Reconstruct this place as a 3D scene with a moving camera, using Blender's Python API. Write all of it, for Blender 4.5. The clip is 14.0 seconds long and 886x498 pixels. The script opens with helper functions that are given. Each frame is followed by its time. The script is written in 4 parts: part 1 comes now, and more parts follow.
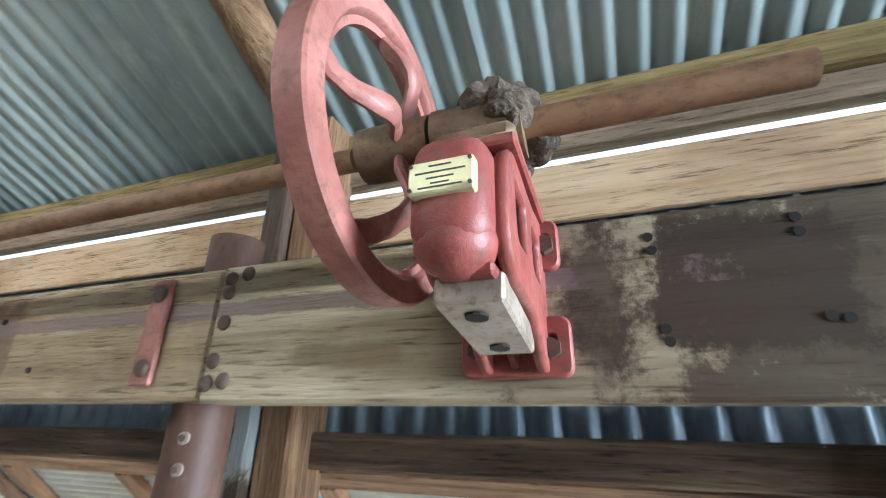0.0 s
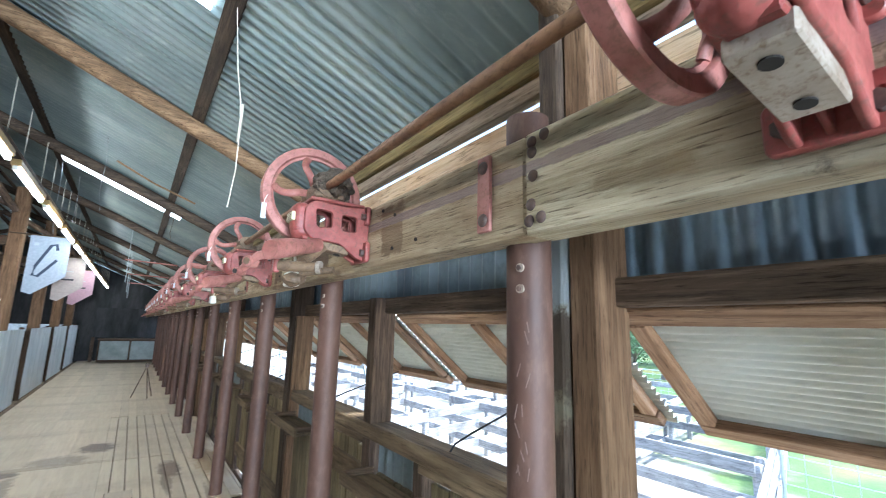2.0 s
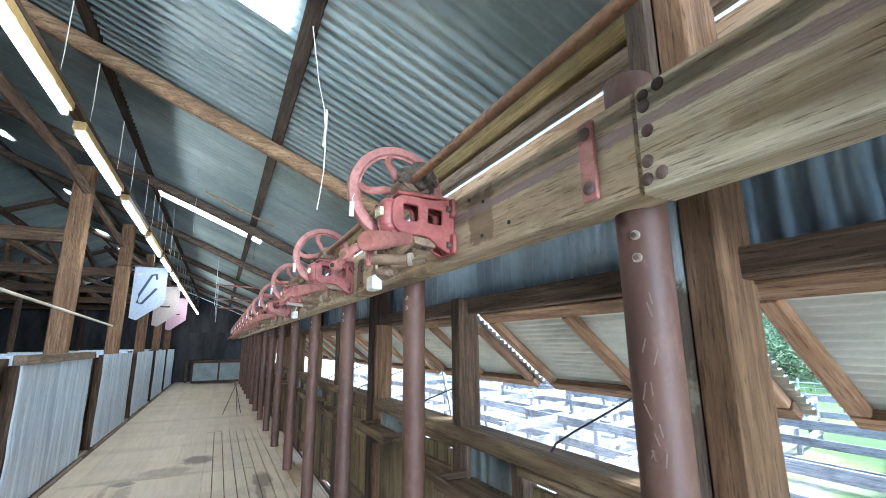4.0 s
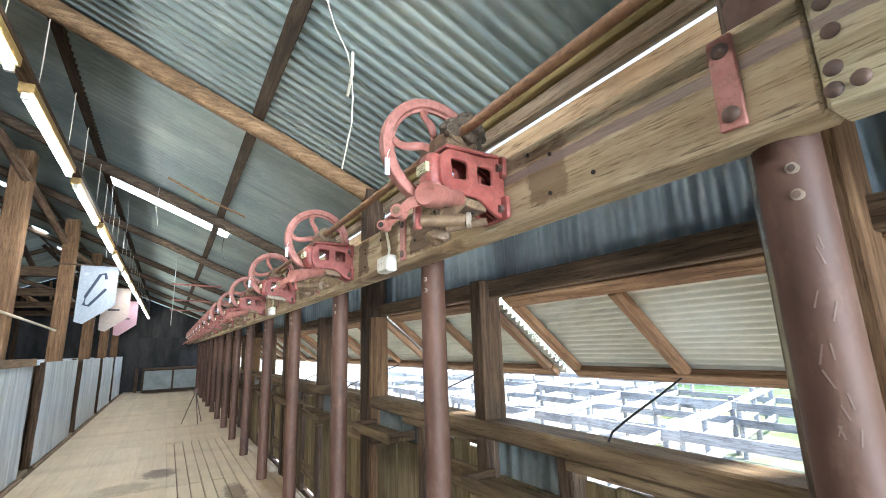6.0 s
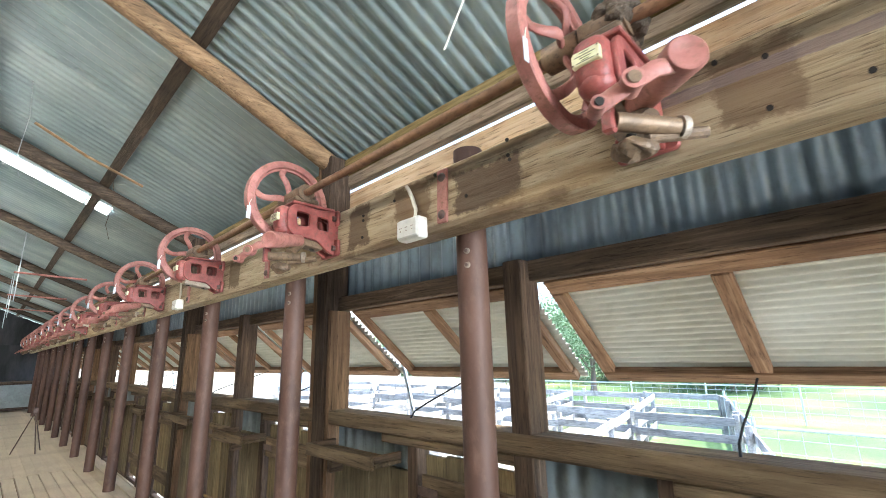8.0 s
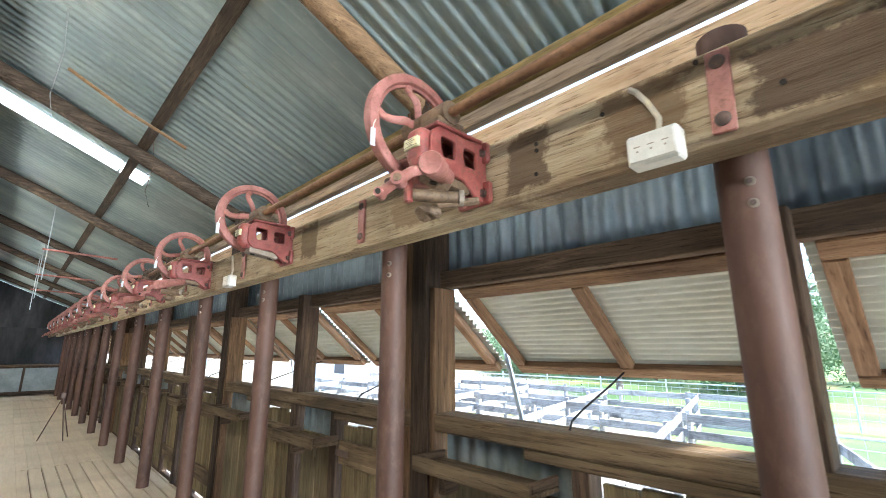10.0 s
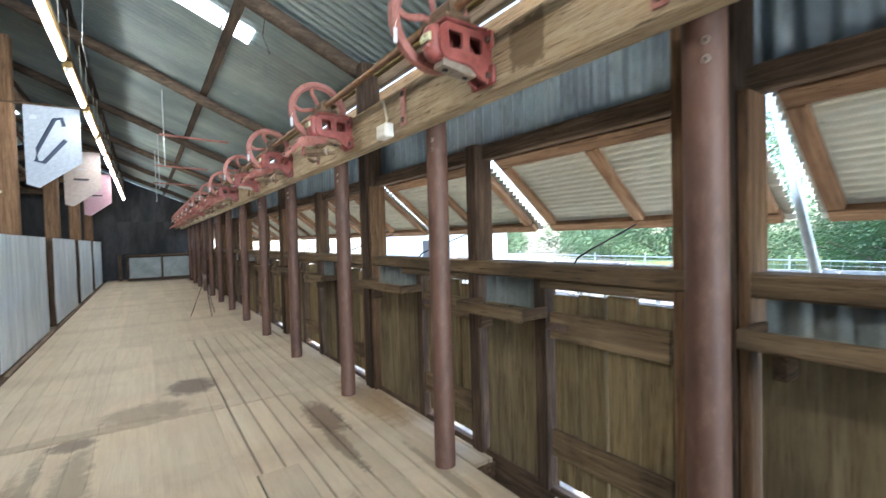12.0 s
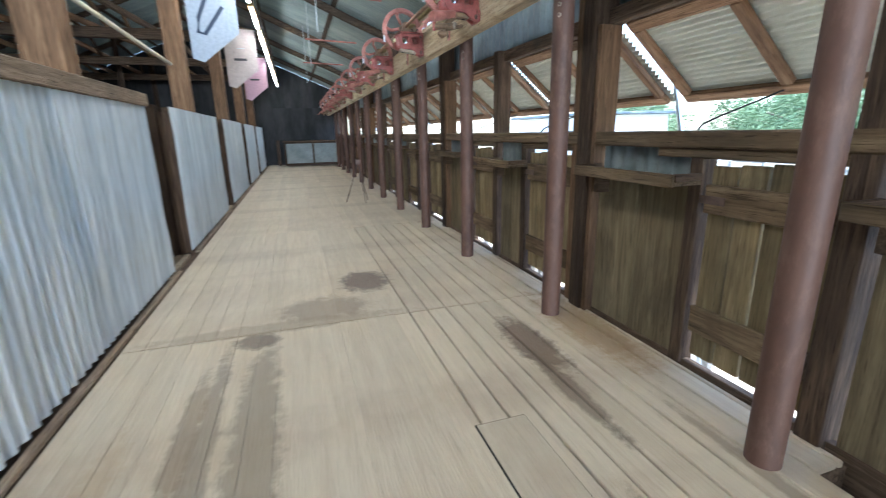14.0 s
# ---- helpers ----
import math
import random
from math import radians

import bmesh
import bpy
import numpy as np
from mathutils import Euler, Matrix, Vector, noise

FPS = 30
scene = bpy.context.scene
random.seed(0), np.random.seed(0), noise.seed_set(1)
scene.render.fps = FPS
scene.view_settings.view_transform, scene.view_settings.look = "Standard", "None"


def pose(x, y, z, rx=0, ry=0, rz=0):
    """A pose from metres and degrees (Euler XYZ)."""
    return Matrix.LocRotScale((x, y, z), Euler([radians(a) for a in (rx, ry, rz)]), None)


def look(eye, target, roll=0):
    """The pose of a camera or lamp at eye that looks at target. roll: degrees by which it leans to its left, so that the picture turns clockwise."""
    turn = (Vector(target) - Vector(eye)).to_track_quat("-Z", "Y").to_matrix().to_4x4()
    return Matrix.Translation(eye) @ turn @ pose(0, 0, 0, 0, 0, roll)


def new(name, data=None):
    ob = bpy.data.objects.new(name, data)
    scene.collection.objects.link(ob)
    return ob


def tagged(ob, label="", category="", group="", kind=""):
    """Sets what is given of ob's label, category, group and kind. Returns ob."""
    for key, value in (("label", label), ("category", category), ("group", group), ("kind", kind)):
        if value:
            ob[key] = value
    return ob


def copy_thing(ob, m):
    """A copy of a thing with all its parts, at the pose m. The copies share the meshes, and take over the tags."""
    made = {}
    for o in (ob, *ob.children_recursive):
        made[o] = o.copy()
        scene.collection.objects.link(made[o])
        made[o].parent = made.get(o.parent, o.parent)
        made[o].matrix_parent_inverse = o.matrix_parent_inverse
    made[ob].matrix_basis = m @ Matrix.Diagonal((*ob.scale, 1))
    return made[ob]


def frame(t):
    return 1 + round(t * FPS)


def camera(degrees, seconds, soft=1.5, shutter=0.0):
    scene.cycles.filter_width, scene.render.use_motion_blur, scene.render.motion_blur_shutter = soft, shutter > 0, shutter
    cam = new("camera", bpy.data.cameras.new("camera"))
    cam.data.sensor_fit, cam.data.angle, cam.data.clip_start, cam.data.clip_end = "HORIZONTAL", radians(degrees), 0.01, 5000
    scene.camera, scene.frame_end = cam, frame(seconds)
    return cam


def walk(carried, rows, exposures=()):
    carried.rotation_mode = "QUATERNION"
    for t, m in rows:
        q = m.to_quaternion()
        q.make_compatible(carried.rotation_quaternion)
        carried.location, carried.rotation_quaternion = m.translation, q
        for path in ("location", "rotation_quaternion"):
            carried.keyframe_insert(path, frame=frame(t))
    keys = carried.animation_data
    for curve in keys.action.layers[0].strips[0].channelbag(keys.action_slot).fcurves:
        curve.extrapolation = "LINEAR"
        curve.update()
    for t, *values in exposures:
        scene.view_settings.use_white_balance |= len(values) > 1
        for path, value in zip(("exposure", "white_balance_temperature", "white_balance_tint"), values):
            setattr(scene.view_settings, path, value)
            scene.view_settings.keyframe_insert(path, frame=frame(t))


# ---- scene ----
cam = camera(90.3, 14.0, soft=0.9, shutter=0.25)
PATH = [
    (0, (-0.096, 0.090, 1.705), (-0.734, 1.826, 2.457), 1.0),
    (0.5, (-0.025, 0.0, 1.618), (-0.943, 1.65, 2.278), 3.4),
    (1, (-0.044, -0.004, 1.584), (-1.222, 1.509, 2.15), 3.7),
    (1.5, (-0.055, -0.013, 1.559), (-1.49, 1.302, 2.016), 2.5),
    (2, (-0.06, -0.01, 1.539), (-1.681, 1.107, 1.893), 1.4),
    (2.5, (-0.073, -0.007, 1.495), (-1.806, 0.953, 1.766), 1.0),
    (3, (-0.09, -0.029, 1.461), (-1.854, 0.872, 1.739), 0.9),
    (3.5, (-0.111, -0.033, 1.452), (-1.861, 0.865, 1.816), 0.8),
    (4, (-0.157, -0.064, 1.458), (-1.906, 0.81, 1.878), -0.5),
    (4.2, (-0.188, -0.092, 1.455), (-1.931, 0.789, 1.884), -1.4),
    (6.3, (-0.581, -0.26, 1.386), (-2.196, 0.841, 1.809), -2.0),
    (6.5, (-0.647, -0.317, 1.377), (-2.183, 0.881, 1.828), -2.3),
    (7, (-0.811, -0.368, 1.348), (-2.246, 0.941, 1.825), -2.4),
    (7.2, (-0.893, -0.376, 1.335), (-2.282, 0.978, 1.82), -2.7),
    (9.3, (-1.737, -0.291, 1.349), (-3.101, 1.099, 1.804), -0.7),
    (9.5, (-1.81, -0.289, 1.344), (-3.187, 1.09, 1.794), -0.5),
    (10, (-2.006, -0.343, 1.332), (-3.416, 1.005, 1.773), -0.1),
    (10.5, (-2.227, -0.393, 1.314), (-3.659, 0.932, 1.756), 0.4),
    (11, (-2.477, -0.383, 1.293), (-3.945, 0.92, 1.676), -0.4),
    (11.5, (-2.688, -0.394, 1.242), (-4.241, 0.848, 1.458), -0.5),
    (12, (-2.916, -0.466, 1.193), (-4.571, 0.657, 1.138), -1.6),
    (12.1, (-2.963, -0.447, 1.169), (-4.655, 0.614, 1.056), -1.5),
    (12.5, (-3.194, -0.496, 1.126), (-4.981, 0.31, 0.734), -2.0),
    (13, (-3.452, -0.531, 1.104), (-5.334, -0.139, 0.552), -2.2),
    (13.5, (-3.697, -0.601, 1.11), (-5.608, -0.355, 0.574), -2.6),
    (14, (-3.963, -0.575, 1.074), (-5.803, 0.017, 0.561), -1.2),
]
walk(cam, [(t, look(eye, target, roll)) for t, eye, target, roll in PATH], exposures=((0, 2.80, 5700, 8), (1, 2.80, 5650, 8), (3, 2.80, 5400, 8), (4.2, 2.82, 5400, 8), (6.3, 3.0, 6150, 10), (11, 2.95, 6150, 10), (12.2, 2.90, 5950, 10), (14, 2.88, 5580, 9)))

# ---- light ----
world = bpy.data.worlds.new("sky")
scene.world = world
world.use_nodes = True
wn = world.node_tree.nodes
sky = wn.new("ShaderNodeTexSky")
sky.sky_type = "NISHITA"
sky.sun_disc = False
sky.sun_elevation, sky.sun_rotation = radians(62), radians(56)
sky.altitude, sky.dust_density, sky.ozone_density = 50, 1.0, 2.0
wn["Background"].inputs["Strength"].default_value = 0.15
world.node_tree.links.new(sky.outputs[0], wn["Background"].inputs["Color"])


def lamp(name, kind, m, energy, color, **more):
    data = bpy.data.lights.new(name, kind)
    data.energy, data.color = energy, color
    for key, value in more.items():
        if key == "size":
            data.shape, data.size, data.size_y = "RECTANGLE", value[0], value[1]
        if key == "angle":
            data.angle = value
    ob = new(name, data)
    ob.matrix_world = m
    return ob


# overcast sun, high and beyond the window wall
lamp("sun", "SUN", look((6, 4, 14), (0, 0, 0)), 2.7, (1.0, 0.96, 0.9), angle=radians(10))

# ---- plan ----
PITCH = 1.35          # machines and pipe posts
BAY = 1.31             # window bays of the wall
BEAM_Y, BEAM_Z0, BEAM_Z1 = 0.65, 1.735, 1.963
WALL_Y = 1.08          # inner face of the wall frame
END_X, BACK_X = -22.0, 12.0
FENCE_Y = -1.6
SLOPE, EAVE_Y, EAVE_Z = 0.43, 1.15, 2.60
RIDGE_Y = -3.4
BACK_Y = -8.5
TILT = math.atan(SLOPE)


def roof_z(y):
    return EAVE_Z + SLOPE * (EAVE_Y - y) if y > RIDGE_Y else EAVE_Z + SLOPE * (EAVE_Y - RIDGE_Y) - SLOPE * (RIDGE_Y - y)


# ---- materials ----
def material(name):
    m = bpy.data.materials.new(name)
    m.use_nodes = True
    return m, m.node_tree.nodes, m.node_tree.links, m.node_tree.nodes["Principled BSDF"]


def ramp(n, stops):
    r = n.new("ShaderNodeValToRGB")
    while len(r.color_ramp.elements) < len(stops):
        r.color_ramp.elements.new(0.5)
    for e, (p, c) in zip(r.color_ramp.elements, stops):
        e.position, e.color = p, (*c, 1)
    return r


def noise_node(n, l, vec, scale, detail=5, rough=0.6, dist=0.0):
    k = n.new("ShaderNodeTexNoise")
    k.inputs["Scale"].default_value, k.inputs["Detail"].default_value = scale, detail
    k.inputs["Roughness"].default_value, k.inputs["Distortion"].default_value = rough, dist
    l.new(vec, k.inputs["Vector"])
    return k


def mixed(n, l, fac, a, b, mode="MIX"):
    k = n.new("ShaderNodeMix")
    k.data_type, k.blend_type = "RGBA", mode
    for value, sock in ((fac, k.inputs[0]), (a, k.inputs[6]), (b, k.inputs[7])):
        if hasattr(value, "links"):
            l.new(value, sock)
        else:
            sock.default_value = value if isinstance(value, float) else (*value, 1)
    return k.outputs[2]


def coords(n, l, stretch, shift=True):
    """Object coordinates, shifted by a random amount per object, stretched."""
    tc, mp = n.new("ShaderNodeTexCoord"), n.new("ShaderNodeMapping")
    mp.inputs["Scale"].default_value = stretch
    l.new(tc.outputs["Object"], mp.inputs["Vector"])
    if shift:
        oi, mul = n.new("ShaderNodeObjectInfo"), n.new("ShaderNodeMath")
        mul.operation = "MULTIPLY"
        mul.inputs[1].default_value = 37.0
        l.new(oi.outputs["Random"], mul.inputs[0])
        l.new(mul.outputs[0], mp.inputs["Location"])
    return tc.outputs["Object"], mp.outputs[0]


def bump(n, l, p, height, strength, distance=0.004):
    b = n.new("ShaderNodeBump")
    b.inputs["Strength"].default_value, b.inputs["Distance"].default_value = strength, distance
    l.new(height, b.inputs["Height"])
    l.new(b.outputs[0], p.inputs["Normal"])


def wood(name, dark, mid, light, axis=0, stain=(0.05, 0.04, 0.03), stain_amount=0.35, rough=0.75, grain=1.0, vary=0.25, spots=(), checks=0.8, sheen=0.15):
    m, n, l, p = material(name)
    st = [14.0 * grain] * 3
    st[axis] = 0.9 * grain
    raw, vec = coords(n, l, st)
    g = noise_node(n, l, vec, 3.0, 8, 0.65, 0.6)
    fine = noise_node(n, l, vec, 11.0, 4, 0.7)
    col = ramp(n, ((0.28, dark), (0.5, mid), (0.72, light)))
    l.new(g.outputs[0], col.inputs[0])
    big = noise_node(n, l, raw, 1.7, 4, 0.6, 0.5)
    bigr = ramp(n, ((0.48, (0, 0, 0)), (0.68, (1, 1, 1))))
    l.new(big.outputs[0], bigr.inputs[0])
    k = n.new("ShaderNodeMath")
    k.operation = "MULTIPLY"
    k.inputs[1].default_value = stain_amount
    l.new(bigr.outputs[0], k.inputs[0])
    c1 = mixed(n, l, k.outputs[0], col.outputs[0], stain)
    # lift or darken each piece a little
    oi, mr = n.new("ShaderNodeObjectInfo"), n.new("ShaderNodeMapRange")
    mr.inputs["To Min"].default_value, mr.inputs["To Max"].default_value = 1 - vary, 1 + vary
    l.new(oi.outputs["Random"], mr.inputs["Value"])
    hsv = n.new("ShaderNodeHueSaturation")
    l.new(mr.outputs[0], hsv.inputs["Value"])
    l.new(c1, hsv.inputs["Color"])
    # dark checks along the grain
    chk = ramp(n, ((0.33, (0.22, 0.19, 0.17)), (0.45, (1, 1, 1))))
    l.new(fine.outputs[0], chk.inputs[0])
    c2 = mixed(n, l, checks, hsv.outputs[0], chk.outputs[0], "MULTIPLY")
    if spots:
        geo = n.new("ShaderNodeNewGeometry")
        rag0 = noise_node(n, l, geo.outputs["Position"], 11.0, 8, 0.75)
        rag = n.new("ShaderNodeMath")
        rag.operation = "MULTIPLY"
        rag.inputs[1].default_value = 1.7
        l.new(rag0.outputs[0], rag.inputs[0])
        for at, size, tint, amount, square in spots:
            sub, mul, ln, ad, mr2 = (n.new("ShaderNodeVectorMath"), n.new("ShaderNodeVectorMath"), n.new("ShaderNodeVectorMath"), n.new("ShaderNodeMath"), n.new("ShaderNodeMapRange"))
            sub.operation, mul.operation, ln.operation, ad.operation = "SUBTRACT", "MULTIPLY", "LENGTH", "ADD"
            sub.inputs[1].default_value = at
            mul.inputs[1].default_value = [1 / v for v in size]
            l.new(geo.outputs["Position"], sub.inputs[0])
            l.new(sub.outputs[0], mul.inputs[0])
            if square:
                ln.operation = "ABSOLUTE"
                sep, mx = n.new("ShaderNodeSeparateXYZ"), n.new("ShaderNodeMath")
                mx.operation = "MAXIMUM"
                l.new(mul.outputs[0], ln.inputs[0])
                l.new(ln.outputs[0], sep.inputs[0])
                l.new(sep.outputs[0], mx.inputs[0])
                l.new(sep.outputs[1], mx.inputs[1])
                mz = n.new("ShaderNodeMath")
                mz.operation = "MAXIMUM"
                l.new(mx.outputs[0], mz.inputs[0])
                l.new(sep.outputs[2], mz.inputs[1])
                l.new(mz.outputs[0], ad.inputs[0])
            else:
                l.new(mul.outputs[0], ln.inputs[0])
                l.new(ln.outputs["Value"], ad.inputs[0])
            l.new(rag.outputs[0], ad.inputs[1])
            mr2.inputs["From Min"].default_value, mr2.inputs["From Max"].default_value = (1.72, 1.9) if square else (1.55, 1.95)
            mr2.inputs["To Min"].default_value, mr2.inputs["To Max"].default_value = amount, 0.0
            l.new(ad.outputs[0], mr2.inputs["Value"])
            c2 = mixed(n, l, mr2.outputs[0], c2, tint)
    l.new(c2, p.inputs["Base Color"])
    p.inputs["Roughness"].default_value = rough
    p.inputs["Specular IOR Level"].default_value = sheen
    add = n.new("ShaderNodeMath")
    l.new(g.outputs[0], add.inputs[0])
    l.new(fine.outputs[0], add.inputs[1])
    bump(n, l, p, add.outputs[0], 0.8, 0.006)
    return m


def metal(name, base, other, stain, metallic=0.5, rough=0.45, scale=3.0, stretch=(1, 1, 1), stain_amount=0.5, bump_strength=0.15):
    m, n, l, p = material(name)
    raw, vec = coords(n, l, stretch)
    a = noise_node(n, l, vec, scale, 6, 0.65)
    b = noise_node(n, l, vec, scale * 7, 5, 0.7)
    r = ramp(n, ((0.35, base), (0.65, other)))
    l.new(a.outputs[0], r.inputs[0])
    s = ramp(n, ((0.5, (0, 0, 0)), (0.72, (stain_amount,) * 3)))
    l.new(b.outputs[0], s.inputs[0])
    l.new(mixed(n, l, s.outputs[0], r.outputs[0], stain), p.inputs["Base Color"])
    p.inputs["Metallic"].default_value = metallic
    rr = n.new("ShaderNodeMapRange")
    rr.inputs["To Min"].default_value, rr.inputs["To Max"].default_value = rough - 0.12, rough + 0.2
    l.new(b.outputs[0], rr.inputs["Value"])
    l.new(rr.outputs[0], p.inputs["Roughness"])
    bump(n, l, p, b.outputs[0], bump_strength, 0.003)
    return m


def plain(name, color, rough=0.6, metallic=0.0):
    m, n, l, p = material(name)
    raw, vec = coords(n, l, (1, 1, 1))
    a = noise_node(n, l, vec, 25.0, 5, 0.7)
    r = ramp(n, ((0.3, tuple(c * 0.75 for c in color)), (0.7, color)))
    l.new(a.outputs[0], r.inputs[0])
    l.new(r.outputs[0], p.inputs["Base Color"])
    p.inputs["Roughness"].default_value, p.inputs["Metallic"].default_value = rough, metallic
    return m


def glow(name, color, strength):
    m, n, l, p = material(name)
    p.inputs["Base Color"].default_value = (*color, 1)
    p.inputs["Emission Color"].default_value = (*color, 1)
    p.inputs["Emission Strength"].default_value = strength
    return m


BEAM_SPOTS = [
    ((0.065, 0.65, 1.87), (0.105, 0.2, 0.085), (0.035, 0.025, 0.02), 0.85, True), ((-0.10, 0.65, 1.85), (0.04, 0.2, 0.11), (0.05, 0.035, 0.028), 0.8, False),
    ((0.62, 0.65, 1.86), (0.72, 0.2, 0.14), (0.065, 0.046, 0.034), 0.85, True),
    ((-1.33, 0.65, 1.86), (0.075, 0.2, 0.085), (0.17, 0.11, 0.065), 0.75, True), ((-2.02, 0.65, 1.845), (0.13, 0.2, 0.07), (0.09, 0.058, 0.04), 0.85, True),
    ((-2.70, 0.65, 1.86), (0.075, 0.2, 0.09), (0.12, 0.08, 0.05), 0.85, True), ((-2.36, 0.65, 1.87), (0.10, 0.2, 0.09), (0.15, 0.09, 0.05), 0.75, True),
    ((-4.02, 0.65, 1.86), (0.08, 0.2, 0.09), (0.13, 0.09, 0.05), 0.8, True), ((-1.78, 0.65, 1.77), (0.22, 0.2, 0.035), (0.30, 0.20, 0.10), 0.6, False),
    ((-2.3, 0.65, 1.75), (0.6, 0.2, 0.02), (0.12, 0.075, 0.045), 0.7, False), ((-2.05, 0.65, 1.945), (0.35, 0.2, 0.015), (0.13, 0.085, 0.05), 0.7, False),
    ((-3.2, 0.65, 1.86), (0.12, 0.2, 0.09), (0.22, 0.15, 0.085), 0.7, True), ((-0.45, 0.65, 1.80), (0.12, 0.2, 0.02), (0.24, 0.19, 0.11), 0.7, False),
    ((-0.85, 0.65, 1.885), (0.72, 0.2, 0.014), (0.22, 0.17, 0.17), 0.75, True)]
M_BEAM = wood("beam_wood", (0.25, 0.20, 0.125), (0.43, 0.37, 0.25), (0.57, 0.51, 0.37), 0, (0.13, 0.085, 0.05), 0.6, spots=BEAM_SPOTS)
M_BEAM_WARM = wood("old_beam_wood", (0.25, 0.18, 0.105), (0.44, 0.345, 0.22), (0.57, 0.48, 0.33), 0, (0.12, 0.075, 0.04), 0.6, spots=BEAM_SPOTS)
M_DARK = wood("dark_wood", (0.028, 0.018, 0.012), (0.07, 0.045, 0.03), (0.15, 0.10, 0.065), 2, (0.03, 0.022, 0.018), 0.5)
M_DARKX = wood("dark_wood_long", (0.045, 0.03, 0.02), (0.115, 0.076, 0.05), (0.23, 0.16, 0.105), 0, (0.035, 0.028, 0.02), 0.5)
M_DARKY = wood("dark_wood_across", (0.04, 0.027, 0.018), (0.10, 0.066, 0.042), (0.20, 0.135, 0.085), 1, (0.04, 0.03, 0.025), 0.5)
M_WARM = wood("warm_wood", (0.10, 0.058, 0.03), (0.21, 0.13, 0.07), (0.35, 0.23, 0.13), 2, (0.07, 0.045, 0.03), 0.35)
M_WARMX = wood("warm_wood_long", (0.13, 0.07, 0.038), (0.27, 0.16, 0.092), (0.41, 0.27, 0.17), 0, (0.07, 0.04, 0.028), 0.6)
M_WARMY = wood("warm_wood_across", (0.13, 0.07, 0.038), (0.27, 0.16, 0.092), (0.41, 0.27, 0.17), 1, (0.07, 0.04, 0.028), 0.6)
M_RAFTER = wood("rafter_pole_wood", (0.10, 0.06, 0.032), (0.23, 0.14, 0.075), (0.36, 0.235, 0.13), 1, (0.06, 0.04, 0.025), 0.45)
# roof timber woods with the dimness under the roof put into the colour
M_SHADEX = wood("shaded_wood_long", (0.03, 0.022, 0.016), (0.07, 0.05, 0.035), (0.13, 0.095, 0.065), 0, (0.02, 0.017, 0.014), 0.5)
M_SHADEY = wood("shaded_wood_across", (0.035, 0.025, 0.018), (0.08, 0.057, 0.04), (0.15, 0.105, 0.07), 1, (0.02, 0.017, 0.014), 0.5)
M_SILL = wood("worn_sill_wood", (0.05, 0.034, 0.02), (0.135, 0.094, 0.055), (0.25, 0.182, 0.11), 0, (0.035, 0.026, 0.018), 0.75, grain=0.6)
M_CAP = wood("grey_cap_wood", (0.13, 0.092, 0.062), (0.25, 0.185, 0.13), (0.37, 0.29, 0.21), 0, (0.08, 0.06, 0.045), 0.45)
M_GATE = wood("gate_boards", (0.095, 0.07, 0.036), (0.20, 0.152, 0.08), (0.31, 0.245, 0.14), 2, (0.05, 0.04, 0.025), 0.6, grain=0.8, checks=0.6)
M_MOSS = wood("mossy_plate_wood", (0.09, 0.065, 0.025), (0.20, 0.145, 0.06), (0.32, 0.24, 0.115), 0, (0.08, 0.07, 0.03), 0.5)
M_PAINTED = wood("flaking_paint", (0.035, 0.025, 0.018), (0.085, 0.06, 0.042), (0.15, 0.11, 0.075), 2, (0.03, 0.022, 0.018), 0.4, spots=[
    ((-0.93, 1.0, 1.80), (0.3, 0.4, 0.27), (0.27, 0.29, 0.29), 0.85, True), ((-0.93, 1.0, 1.45), (0.3, 0.4, 0.165), (0.17, 0.15, 0.10), 0.8, True),
    ((-0.91, 1.0, 1.47), (0.026, 0.4, 0.13), (0.05, 0.035, 0.024), 0.95, True), ((-0.95, 1.0, 1.67), (0.014, 0.4, 0.11), (0.06, 0.05, 0.045), 0.8, False)])
M_POST = wood("brown_post_wood", (0.075, 0.042, 0.022), (0.17, 0.10, 0.055), (0.28, 0.175, 0.10), 2, (0.05, 0.03, 0.02), 0.4)
M_PINE = wood("pale_pine", (0.44, 0.28, 0.15), (0.64, 0.46, 0.29), (0.75, 0.59, 0.41), 0, (0.22, 0.11, 0.05), 0.5, grain=0.7)
M_BOARD = wood("grey_boards", (0.085, 0.066, 0.038), (0.16, 0.125, 0.072), (0.25, 0.20, 0.12), 2, (0.045, 0.038, 0.028), 0.75, grain=0.7, checks=0.55)
